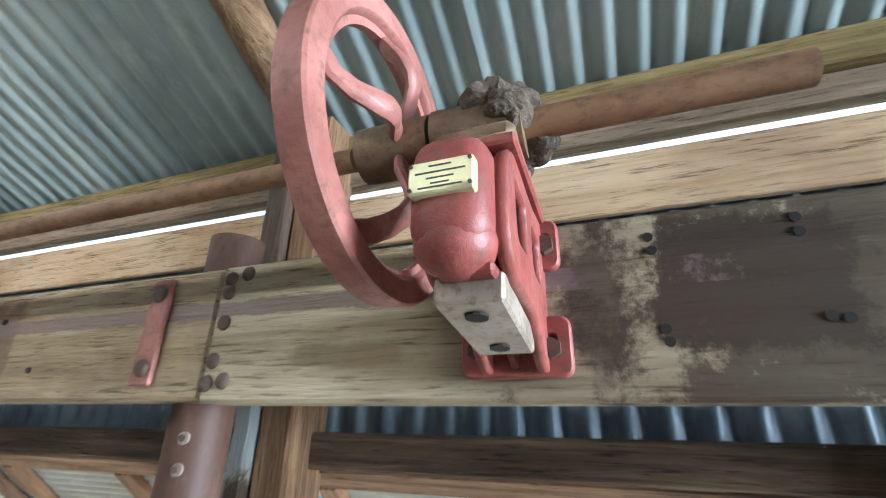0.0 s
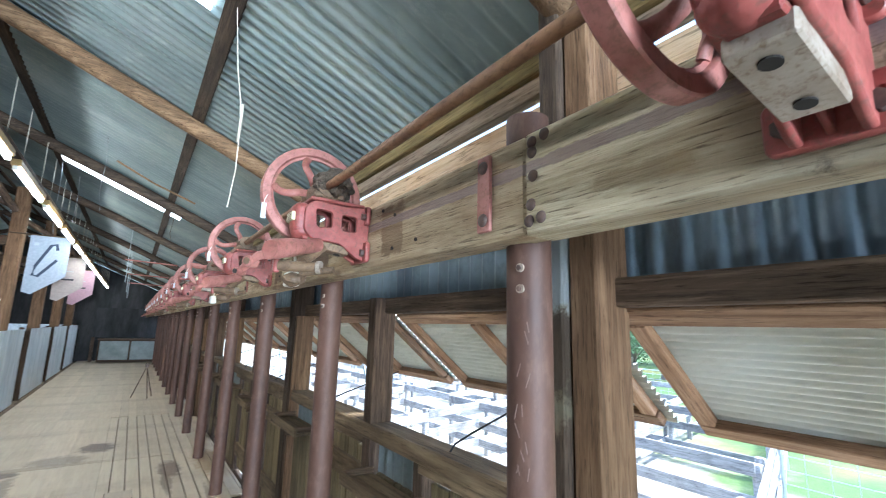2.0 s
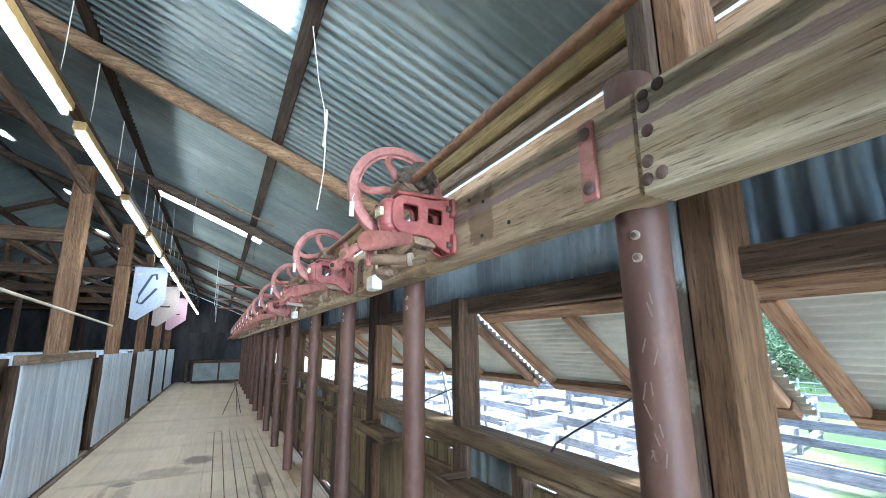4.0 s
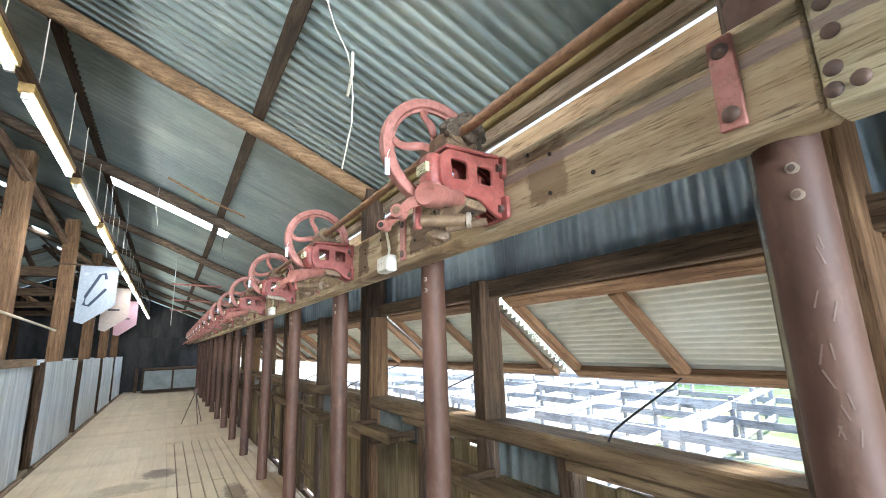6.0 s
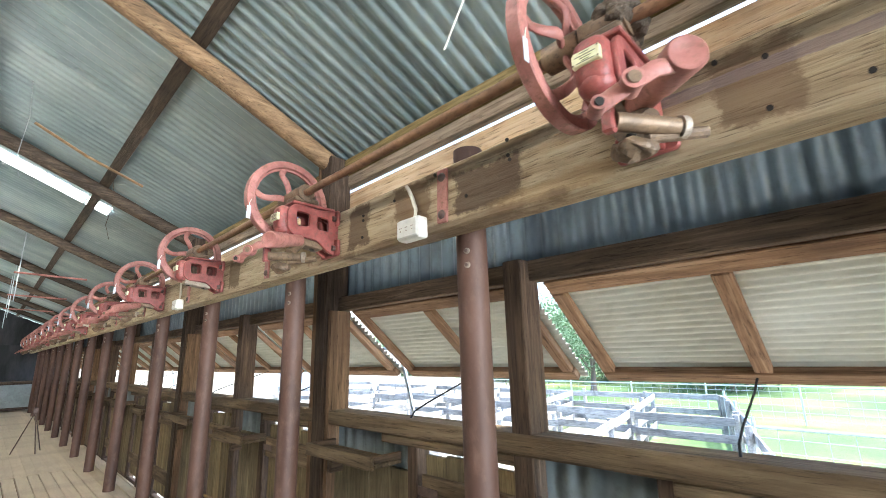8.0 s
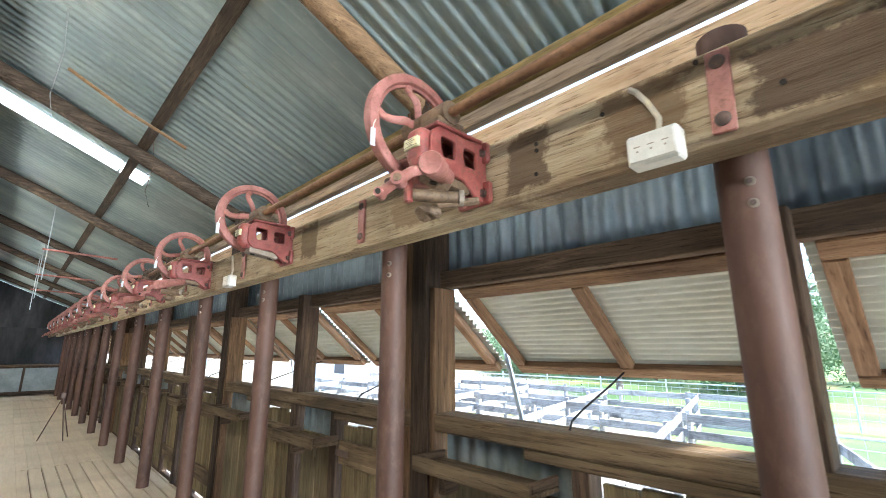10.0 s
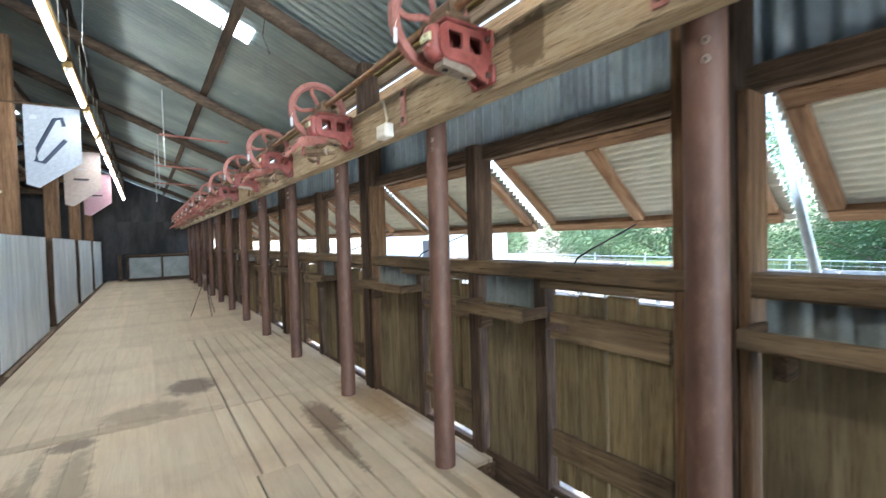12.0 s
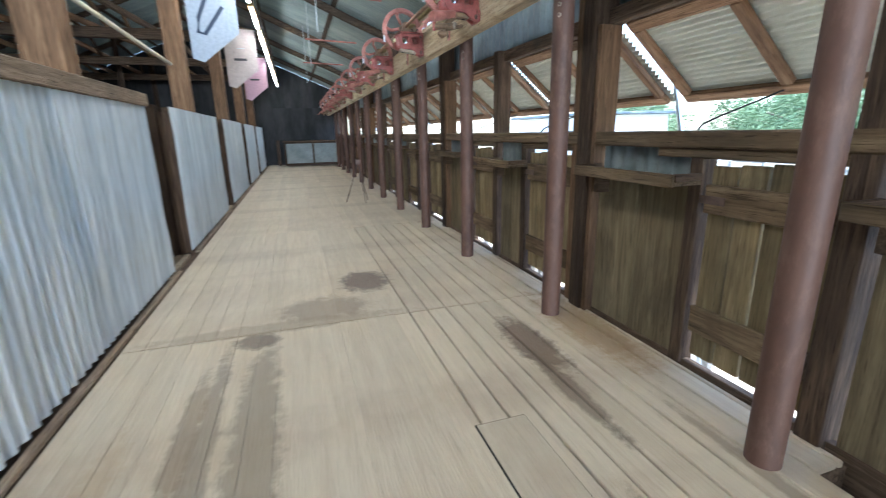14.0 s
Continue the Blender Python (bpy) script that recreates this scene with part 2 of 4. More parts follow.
M_FLOOR = wood("floor_boards", (0.53, 0.43, 0.305), (0.60, 0.50, 0.365), (0.66, 0.565, 0.42), 0, (0.40, 0.31, 0.215), 0.5, 0.5, 0.7, 0.07, checks=0.12, sheen=0.4, spots=[
    ((-7.16, -0.17, 0), (0.26, 0.19, 0.3), (0.12, 0.085, 0.065), 0.85, False), ((-6.70, -0.50, 0), (0.22, 0.30, 0.3), (0.24, 0.18, 0.12), 0.65, False),
    ((-5.85, 0.50, 0), (0.34, 0.11, 0.3), (0.16, 0.105, 0.07), 0.85, False), ((-5.40, 0.45, 0), (0.40, 0.05, 0.3), (0.17, 0.12, 0.08), 0.75, False),
    ((-5.3, -0.82, 0), (1.15, 0.10, 0.3), (0.25, 0.20, 0.14), 0.7, False), ((-5.2, -1.0, 0), (1.2, 0.05, 0.3), (0.22, 0.175, 0.125), 0.65, False), ((-5.6, -1.07, 0), (0.5, 0.05, 0.3), (0.27, 0.2, 0.13), 0.7, False),
    ((-4.6, -1.09, 0), (0.3, 0.05, 0.3), (0.27, 0.2, 0.13), 0.7, False),
    ((-6.35, -0.87, 0), (0.10, 0.12, 0.3), (0.15, 0.115, 0.085), 0.8, False), ((-4.4, 0.3, 0), (0.5, 0.035, 0.3), (0.2, 0.15, 0.1), 0.7, False),
    ((-6.5, -0.75, 0), (0.09, 0.75, 0.3), (0.30, 0.23, 0.15), 0.6, False), ((-5.0, -1.3, 0), (0.7, 0.08, 0.3), (0.42, 0.31, 0.19), 0.6, False),
    ((-5.95, 0.88, 0), (0.55, 0.16, 0.3), (0.36, 0.23, 0.11), 0.7, False), ((-4.6, 0.75, 0), (0.6, 0.03, 0.3), (0.22, 0.16, 0.1), 0.6, False),
    ((-3.3, 0.6, 0), (0.6, 0.2, 0.3), (0.36, 0.26, 0.16), 0.6, False)])
M_RAIL = wood("yard_rail_wood", (0.18, 0.18, 0.17), (0.34, 0.335, 0.32), (0.48, 0.47, 0.45), 0, (0.10, 0.095, 0.09), 0.75)
M_SLATX = wood("edge_batten_wood", (0.22, 0.17, 0.11), (0.38, 0.31, 0.22), (0.5, 0.42, 0.31), 0, (0.1, 0.08, 0.05), 0.4)
M_SLAT = wood("slat_wood", (0.22, 0.17, 0.11), (0.38, 0.31, 0.22), (0.5, 0.42, 0.31), 1, (0.1, 0.08, 0.05), 0.4)
def roof_material():
    m, n, l, p = material("roof_iron")
    raw, vec = coords(n, l, (1.2, 0.35, 1.0), False)
    a = noise_node(n, l, vec, 1.3, 6, 0.65)
    b = noise_node(n, l, vec, 9.0, 6, 0.7)
    geo = n.new("ShaderNodeNewGeometry")
    c = ramp(n, ((0.3, (0.19, 0.25, 0.255)), (0.5, (0.29, 0.36, 0.36)), (0.72, (0.43, 0.49, 0.47))))
    l.new(a.outputs[0], c.inputs[0])
    mr = n.new("ShaderNodeMapRange")
    mr.inputs["To Min"].default_value, mr.inputs["To Max"].default_value = 0.72, 1.18
    l.new(geo.outputs["Random Per Island"], mr.inputs["Value"])
    hsv = n.new("ShaderNodeHueSaturation")
    l.new(c.outputs[0], hsv.inputs["Color"])
    l.new(mr.outputs[0], hsv.inputs["Value"])
    st = ramp(n, ((0.55, (0, 0, 0)), (0.75, (0.55, 0.55, 0.55))))
    l.new(b.outputs[0], st.inputs[0])
    l.new(mixed(n, l, st.outputs[0], hsv.outputs[0], (0.50, 0.54, 0.52)), p.inputs["Base Color"])
    p.inputs["Metallic"].default_value = 0.3
    rr = n.new("ShaderNodeMapRange")
    rr.inputs["To Min"].default_value, rr.inputs["To Max"].default_value = 0.28, 0.6
    l.new(b.outputs[0], rr.inputs["Value"])
    l.new(rr.outputs[0], p.inputs["Roughness"])
    bump(n, l, p, b.outputs[0], 0.12, 0.003)
    return m


M_ROOF = roof_material()
M_CLAD = metal("wall_iron", (0.065, 0.09, 0.115), (0.18, 0.235, 0.275), (0.045, 0.05, 0.055), 0.3, 0.42, 2.5, (1, 1, 0.5), 0.45, 0.1)
M_GALV = metal("pen_iron", (0.42, 0.50, 0.58), (0.76, 0.82, 0.88), (0.30, 0.28, 0.26), 0.25, 0.32, 11.0, (1, 1, 0.05), 0.55, 0.08)
M_BINSHEET = metal("bin_sheet", (0.14, 0.17, 0.17), (0.22, 0.25, 0.25), (0.1, 0.1, 0.1), 0.0, 0.6, 3.0)
M_FLAP = metal("shutter_iron", (0.66, 0.67, 0.60), (0.80, 0.81, 0.74), (0.46, 0.45, 0.38), 0.0, 0.5, 4.0, (0.4, 1, 1), 0.4, 0.08)
M_PIPE = metal("post_steel", (0.056, 0.025, 0.016), (0.108, 0.052, 0.034), (0.165, 0.10, 0.072), 0.05, 0.6, 4.0, (1, 1, 0.4), 0.55)
M_RUST = metal("rusty_shaft", (0.17, 0.085, 0.045), (0.31, 0.175, 0.09), (0.09, 0.05, 0.03), 0.2, 0.6, 12.0, (0.6, 1, 1), 0.85, 0.5)
M_RED = metal("red_paint", (0.19, 0.034, 0.029), (0.34, 0.095, 0.078), (0.13, 0.065, 0.045), 0.0, 0.42, 11.0, (1, 1, 1), 0.9, 0.5)
M_PINK = metal("faded_red_paint", (0.225, 0.075, 0.058), (0.41, 0.175, 0.145), (0.15, 0.075, 0.045), 0.05, 0.5, 8.0, (1, 1, 1), 0.95, 0.45)
M_RUSTY = metal("grease_rust", (0.11, 0.072, 0.043), (0.23, 0.15, 0.088), (0.05, 0.04, 0.03), 0.3, 0.5, 14.0, (1, 1, 1), 0.8, 0.4)
M_BOLT = metal("rusty_bolt", (0.07, 0.05, 0.045), (0.15, 0.10, 0.08), (0.2, 0.12, 0.08), 0.4, 0.55, 30.0)
M_MUD = metal("mud_nest", (0.035, 0.025, 0.017), (0.11, 0.08, 0.055), (0.19, 0.15, 0.11), 0.0, 0.9, 30.0, (1, 1, 1), 0.8, 1.0)
M_PADMETAL = metal("worn_pad_metal", (0.26, 0.21, 0.16), (0.38, 0.33, 0.27), (0.14, 0.08, 0.04), 0.3, 0.5, 14.0, (1, 1, 1), 0.8, 0.3)
# near black carries the shade of the unlit walls; the thin stays share it
M_IRONDARK = metal("shade_dark_iron", (0.017, 0.017, 0.018), (0.048, 0.048, 0.05), (0.025, 0.028, 0.025), 0.2, 0.6, 2.0, (1, 1, 0.3), 0.6, 0.1)
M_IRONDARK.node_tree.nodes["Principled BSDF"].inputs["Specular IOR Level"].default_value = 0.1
M_PLATE = plain("name_plate", (0.62, 0.62, 0.38), 0.35, 0.3)
M_INK = plain("dark_ink", (0.06, 0.06, 0.07))
M_BLUEINK = plain("banner_ink", (0.03, 0.05, 0.09))
M_WHITE = plain("white_plastic", (0.78, 0.77, 0.70), 0.4)
M_TAG = plain("tag_card", (0.55, 0.57, 0.62), 0.5)
M_CHALK = plain("old_chalk", (0.19, 0.13, 0.105), 0.8)
M_CORD = plain("cord", (0.68, 0.64, 0.52), 0.8)
M_TUBE = glow("lit_tube", (1.0, 0.98, 0.90), 11.0)
M_LAMPBODY = plain("lamp_housing", (0.55, 0.36, 0.13), 0.5)
M_BANNER = plain("banner_cloth", (0.40, 0.46, 0.54), 0.8)
M_BANNER2 = plain("cream_banner_cloth", (0.50, 0.44, 0.42), 0.8)
M_BANNER3 = plain("pink_banner_cloth", (0.55, 0.36, 0.44), 0.8)
M_HOLE = plain("dark_hole", (0.02, 0.016, 0.012), 0.9)
M_ARM = plain("galvanised_arm", (0.52, 0.58, 0.62), 0.4, 0.6)
M_WIRE = plain("wire", (0.30, 0.32, 0.33), 0.5, 0.6)
M_RENDER = plain("white_wall", (0.8, 0.8, 0.78), 0.8)
M_LEAF = metal("foliage", (0.06, 0.12, 0.05), (0.12, 0.20, 0.09), (0.20, 0.27, 0.15), 0.0, 0.7, 0.7, (1, 1, 1), 0.6)
M_BARK = plain("bark", (0.18, 0.14, 0.11), 0.9)


def ground_material():
    m, n, l, p = material("paddock")
    raw, vec = coords(n, l, (1, 1, 1), False)
    a = noise_node(n, l, vec, 0.22, 6, 0.6)
    b = noise_node(n, l, vec, 9.0, 6, 0.75)
    r = ramp(n, ((0.35, (0.045, 0.105, 0.022)), (0.5, (0.085, 0.15, 0.04)), (0.62, (0.20, 0.19, 0.06))))
    l.new(a.outputs[0], r.inputs[0])
    # trodden pale earth in the yards, fading to grass beyond them
    c = noise_node(n, l, vec, 0.9, 5, 0.6)
    dirt = ramp(n, ((0.38, (0.34, 0.31, 0.26)), (0.55, (0.27, 0.25, 0.18)), (0.66, (0.24, 0.24, 0.07))))
    l.new(c.outputs[0], dirt.inputs[0])
    sep, far, add = n.new("ShaderNodeSeparateXYZ"), n.new("ShaderNodeMapRange"), n.new("ShaderNodeMath")
    l.new(raw, sep.inputs[0])
    mulc = n.new("ShaderNodeMath")
    mulc.operation, mulc.inputs[1].default_value = "MULTIPLY", 9.0
    l.new(c.outputs[0], mulc.inputs[0])
    lean = n.new("ShaderNodeMath")
    lean.operation, lean.inputs[1].default_value = "MULTIPLY_ADD", 1.1
    l.new(sep.outputs["X"], lean.inputs[0])
    l.new(sep.outputs["Y"], lean.inputs[2])
    l.new(lean.outputs[0], add.inputs[0])
    l.new(mulc.outputs[0], add.inputs[1])
    far.inputs["From Min"].default_value, far.inputs["From Max"].default_value = 7.5, 10.5
    l.new(add.outputs[0], far.inputs["Value"])
    # pale apron next to the wall, added as a reflector to brighten the shutters
    near = n.new("ShaderNodeMapRange")
    near.inputs["From Min"].default_value, near.inputs["From Max"].default_value = 5.0, 8.0
    l.new(sep.outputs["Y"], near.inputs["Value"])
    cover = mixed(n, l, far.outputs[0], dirt.outputs[0], r.outputs[0])
    cover = mixed(n, l, near.outputs[0], (0.48, 0.44, 0.37), cover)
    r2 = ramp(n, ((0.3, (0.5, 0.5, 0.5)), (0.7, (1.2, 1.2, 1.1))))
    l.new(b.outputs[0], r2.inputs[0])
    l.new(mixed(n, l, 0.8, cover, r2.outputs[0], "MULTIPLY"), p.inputs["Base Color"])
    p.inputs["Roughness"].default_value = 0.9
    bump(n, l, p, b.outputs[0], 0.6, 0.05)
    return m


M_GROUND = ground_material()
# glows by itself instead of passing the sky's light
M_SKYLIGHT = glow("daylight_glow_sheet", (0.93, 0.97, 1.0), 2.0)


# ---- building helpers ----
def link_mesh(name, bm, mat, parent=None, label="", smooth=False):
    me = bpy.data.meshes.new(name)
    bm.to_mesh(me)
    bm.free()
    if smooth:
        me.polygons.foreach_set("use_smooth", [True] * len(me.polygons))
        me.set_sharp_from_angle(angle=radians(38))
    if mat:
        me.materials.append(mat)
    ob = new(name, me)
    if parent:
        ob.parent = parent
    if label:
        ob["label"] = label
    return ob


def part(name, bm, mat, parent, label="", smooth=False):
    return link_mesh(name, bm, mat, parent, label, smooth)


def share(name, source, parent, m):
    ob = new(name, source.data)
    ob.parent = parent
    ob.matrix_basis = m
    return ob


def thing(name, label, category, at=(0, 0, 0), group="", kind="", rz=0):
    ob = new(name)
    ob.empty_display_size = 0.1
    ob.matrix_basis = pose(*at, 0, 0, rz)
    return tagged(ob, label, category, group, kind)


def structure(ob, label, category):
    return tagged(ob, label, category, kind="structure")


def add_box(bm, x0, x1, y0, y1, z0, z1, m=None, bevel=0.0):
    r = bmesh.ops.create_cube(bm, size=1.0)
    t = Matrix.Translation(((x0 + x1) / 2, (y0 + y1) / 2, (z0 + z1) / 2)) @ Matrix.Diagonal((x1 - x0, y1 - y0, z1 - z0, 1))
    bmesh.ops.transform(bm, matrix=(m @ t) if m else t, verts=r["verts"])
    if bevel:
        edges = list({e for v in r["verts"] for e in v.link_edges})
        bmesh.ops.bevel(bm, geom=edges, offset=bevel, segments=1, affect="EDGES", profile=0.5)


def box_bm(*a, **k):
    bm = bmesh.new()
    add_box(bm, *a, **k)
    return bm


def add_cyl(bm, p, q, r, seg=16, r2=None):
    p, q = Vector(p), Vector(q)
    d = q - p
    m = Matrix.Translation((p + q) / 2) @ d.to_track_quat("Z", "Y").to_matrix().to_4x4()
    bmesh.ops.create_cone(bm, cap_ends=True, segments=seg, radius1=r, radius2=r if r2 is None else r2, depth=d.length, matrix=m)


def cyl_bm(*a, **k):
    bm = bmesh.new()
    add_cyl(bm, *a, **k)
    return bm


def add_sweep(bm, points, rx, rz=None, seg=8, side=Vector((0, 0, 1))):
    """An elliptical section carried along a polyline."""
    rz = rx if rz is None else rz
    pts = [Vector(p) for p in points]
    rings = []
    for i, p in enumerate(pts):
        d = (pts[min(i + 1, len(pts) - 1)] - pts[max(i - 1, 0)]).normalized()
        u = d.cross(side)
        u = u.normalized() if u.length > 1e-4 else d.orthogonal().normalized()
        v = u.cross(d).normalized()
        rings.append([bm.verts.new(p + u * rx * math.cos(2 * math.pi * k / seg) + v * rz * math.sin(2 * math.pi * k / seg)) for k in range(seg)])
    for a, b in zip(rings, rings[1:]):
        for k in range(seg):
            bm.faces.new((a[k], a[(k + 1) % seg], b[(k + 1) % seg], b[k]))
    bm.faces.new(list(reversed(rings[0])))
    bm.faces.new(rings[-1])


def sweep_bm(*a, **k):
    bm = bmesh.new()
    add_sweep(bm, *a, **k)
    return bm


def add_lathe(bm, profile, seg=40):
    """A closed profile of (axial, radius) turned round the x axis."""
    rings = [[bm.verts.new((a, r * math.cos(2 * math.pi * k / seg), r * math.sin(2 * math.pi * k / seg))) for a, r in profile] for k in range(seg)]
    n = len(profile)
    for k in range(seg):
        a, b = rings[k], rings[(k + 1) % seg]
        for j in range(n):
            bm.faces.new((a[j], a[(j + 1) % n], b[(j + 1) % n], b[j]))


def rounded(pts, r, seg=4):
    """Round the corners of a closed 2D outline."""
    out, n = [], len(pts)
    for i in range(n):
        p, a, b = Vector(pts[i]), Vector(pts[i - 1]), Vector(pts[(i + 1) % n])
        ra = min(r, (a - p).length * 0.45, (b - p).length * 0.45)
        s, e = p + (a - p).normalized() * ra, p + (b - p).normalized() * ra
        for k in range(seg + 1):
            t = k / seg
            out.append(s * (1 - t) ** 2 + p * 2 * t * (1 - t) + e * t * t)
    return out


def plate_bm(outlines, thick, m, bevel=0.002):
    """A plate cut to 2D outlines (the first is the edge, the rest are holes), thick along its normal, set by m."""
    cu = bpy.data.curves.new("outline", "CURVE")
    cu.dimensions, cu.fill_mode, cu.extrude, cu.bevel_depth, cu.bevel_resolution = "2D", "BOTH", thick / 2 - bevel, bevel, 0
    for pts in outlines:
        sp = cu.splines.new("POLY")
        sp.points.add(len(pts) - 1)
        for q, p in zip(sp.points, pts):
            q.co = (p[0], p[1], 0, 1)
        sp.use_cyclic_u = True
    ob = new("outline", cu)
    bpy.context.view_layer.update()
    me = ob.evaluated_get(bpy.context.evaluated_depsgraph_get()).to_mesh()
    bm = bmesh.new()
    bm.from_mesh(me)
    bpy.data.objects.remove(ob)
    bpy.data.curves.remove(cu)
    bmesh.ops.transform(bm, matrix=m, verts=bm.verts)
    return bm


def corrugated_bm(length, run, pitch, depth, thick=0.0, lap=0.0, seed=0, rows=1, wear=0.0):
    """Waves along x from 0 to length, straight along y from 0 to run, height in z."""
    rng = random.Random(seed)
    bm = bmesh.new()
    per = 8
    count = int(length / pitch * per)
    off = 0.0
    cols = []
    for i in range(count + 1):
        x = length * i / count
        if lap and i % (per * lap) == 0:
            off = rng.uniform(-0.006, 0.006)
        z = depth / 2 * math.cos(2 * math.pi * x / pitch) + off
        cols.append([bm.verts.new((x, run * j / rows, z + wear * noise.noise((x * 3, run * j / rows * 3, seed)))) for j in range(rows + 1)])
    for a, b in zip(cols, cols[1:]):
        for j in range(rows):
            bm.faces.new((a[j], b[j], b[j + 1], a[j + 1]))
    for f in bm.faces:
        f.smooth = True
    if thick:
        bmesh.ops.solidify(bm, geom=bm.faces[:], thickness=thick)
    return bm


def frame_matrix(origin, xdir, ydir):
    x, y = Vector(xdir).normalized(), Vector(ydir).normalized()
    z = x.cross(y)
    m = Matrix((x, y, z)).transposed().to_4x4()
    m.translation = origin
    return m


def roof_sheets(length, run, seed, pitch=0.083, depth=0.016, waves=9):
    """Corrugated sheets lapped side by side, each an island of its own."""
    rng = random.Random(seed)
    bm = bmesh.new()
    width = pitch * waves
    for k in range(int(length / width) + 1):
        lift = 0.004 * (k % 2) + rng.uniform(-0.0015, 0.0015)
        cols = []
        for i in range(waves * 8 + 5):
            x = k * width + i * pitch / 8
            if x > length:
                break
            z = depth / 2 * math.cos(2 * math.pi * x / pitch) + lift
            cols.append([bm.verts.new((x, run * j / 4, z + 0.004 * noise.noise((x * 1.5, run * j / 4, seed)))) for j in range(5)])
        for a, b in zip(cols, cols[1:]):
            for j in range(4):
                f = bm.faces.new((a[j], b[j], b[j + 1], a[j + 1]))
                f.smooth = True
    return bm


# ---- floor and shell ----
HOLE_X0, HOLE_X1, HOLE_Y = -4.72, -4.28, 0.915
bm = bmesh.new()
add_box(bm, END_X, BACK_X, FENCE_Y - 0.02, HOLE_Y, -0.16, -0.028)
add_box(bm, END_X, HOLE_X0, HOLE_Y + 0.001, 1.06, -0.16, -0.028)
add_box(bm, HOLE_X1, BACK_X, HOLE_Y + 0.001, 1.06, -0.16, -0.028)
floor = structure(link_mesh("floor", bm, M_DARKX), "worn pale timber board floor of the shearing stand", "floor")
pen_floor = structure(link_mesh("floor_pens", box_bm(END_X, BACK_X, BACK_Y, FENCE_Y - 0.021, -0.16, -0.05), M_DARKX), "dark timber floor of the catching pens", "floor")
ceil_len = BACK_X - END_X
up = Vector((0, -math.cos(TILT), math.sin(TILT)))
run = (1.30 - RIDGE_Y) / math.cos(TILT)
bm = roof_sheets(ceil_len, run, 3)
bmesh.ops.transform(bm, matrix=frame_matrix((END_X, 1.30, roof_z(1.30) + 0.012), (1, 0, 0), up), verts=bm.verts)
structure(link_mesh("ceiling", bm, M_ROOF), "weathered blue-grey corrugated iron roof seen from below", "ceiling")
bm = roof_sheets(ceil_len, (RIDGE_Y - BACK_Y + 0.4) / math.cos(TILT), 4)
bmesh.ops.transform(bm, matrix=frame_matrix((END_X, RIDGE_Y, roof_z(RIDGE_Y) + 0.012), (1, 0, 0), (0, -math.cos(TILT), -math.sin(TILT))), verts=bm.verts)
structure(link_mesh("ceiling_back", bm, M_ROOF), "weathered corrugated iron back slope of the roof", "ceiling")


def gable(name, x, openings, label):
    """An end wall of corrugated iron on a dark frame, with rectangular openings (y0, y1, z0, z1)."""
    bm = bmesh.new()
    ys = sorted({BACK_Y, RIDGE_Y, 1.2} | {v for o in openings for v in o[:2]})
    for a, b in zip(ys, ys[1:]):
        mid = (a + b) / 2
        spans = [(-1.0, None)]
        for o in openings:
            if o[0] <= mid <= o[1]:
                spans = [(-1.0, o[2]), (o[3], None)]
        for z0, z1 in spans:
            if z1 is not None and z1 - z0 < 0.01:
                continue
            za, zb = (roof_z(a), roof_z(b)) if z1 is None else (z1, z1)
            vs = [bm.verts.new(p) for p in ((x, a, z0), (x, b, z0), (x, b, zb), (x, a, za), (x + 0.05, a, z0), (x + 0.05, b, z0), (x + 0.05, b, zb), (x + 0.05, a, za))]
            for q in ((0, 1, 2, 3), (4, 7, 6, 5), (0, 4, 5, 1), (3, 2, 6, 7), (0, 3, 7, 4), (1, 5, 6, 2)):
                bm.faces.new([vs[k] for k in q])
    bmesh.ops.recalc_face_normals(bm, faces=bm.faces)
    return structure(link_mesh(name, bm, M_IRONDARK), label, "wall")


# far wall: the gloom of the shed's end is put into its colour
gable("wall_far", END_X - 0.05, [], "corrugated iron end wall of the shed, coloured near black for its gloom")
# out of view behind the camera; the opening is assumed, to house the fill lamp
gable("wall_behind", BACK_X, [(-4.4, 0.9, 0.0, 2.9)], "unseen end wall of the shed with an assumed wide opening")
bm = bmesh.new()
add_box(bm, END_X, BACK_X, BACK_Y - 0.06, BACK_Y, -0.9, 1.45)
add_box(bm, END_X, BACK_X, BACK_Y - 0.06, BACK_Y, 1.75, roof_z(BACK_Y))
gaps = [(-20.5, -19.6), (-17.4, -16.2), (-13.9, -13.0), (-9.2, -8.6), (-4.0, -2.0)]
for g0, g1 in zip([END_X] + [g[1] for g in gaps], [g[0] for g in gaps] + [BACK_X]):
    add_box(bm, g0, g1, BACK_Y - 0.06, BACK_Y, 1.45, 1.75)
structure(link_mesh("wall_back", bm, M_IRONDARK), "corrugated iron back wall coloured near black for its gloom, with narrow window gaps", "wall")
# added fill lamp that brightens the inside and rakes along the pen fence
lamp("rear_fill", "AREA", look((BACK_X - 0.08, -1.75, 1.45), (-5, -1.2, 1.4)), 1000, (0.88, 0.95, 1.0), size=(5.2, 2.7))

# window wall: plate, fascia, upper cladding
wall = thing("wall_window", "timber framed window wall with corrugated iron cladding", "wall", kind="structure")
X0, X1 = -21.9, 11.9
bm = corrugated_bm(X1 - X0, 0.745, 0.083, 0.024)
bmesh.ops.transform(bm, matrix=frame_matrix((X0, 1.190, 1.64), (1, 0, 0), (0, 0, 1)), verts=bm.verts)
part("cladding", bm, M_CLAD, wall, "corrugated iron sheet above the windows")
part("fascia", box_bm(X0, X1, 1.15, 1.172, 2.205, 2.372, bevel=0.003), M_PINE, wall, "pale new pine board under the eave")
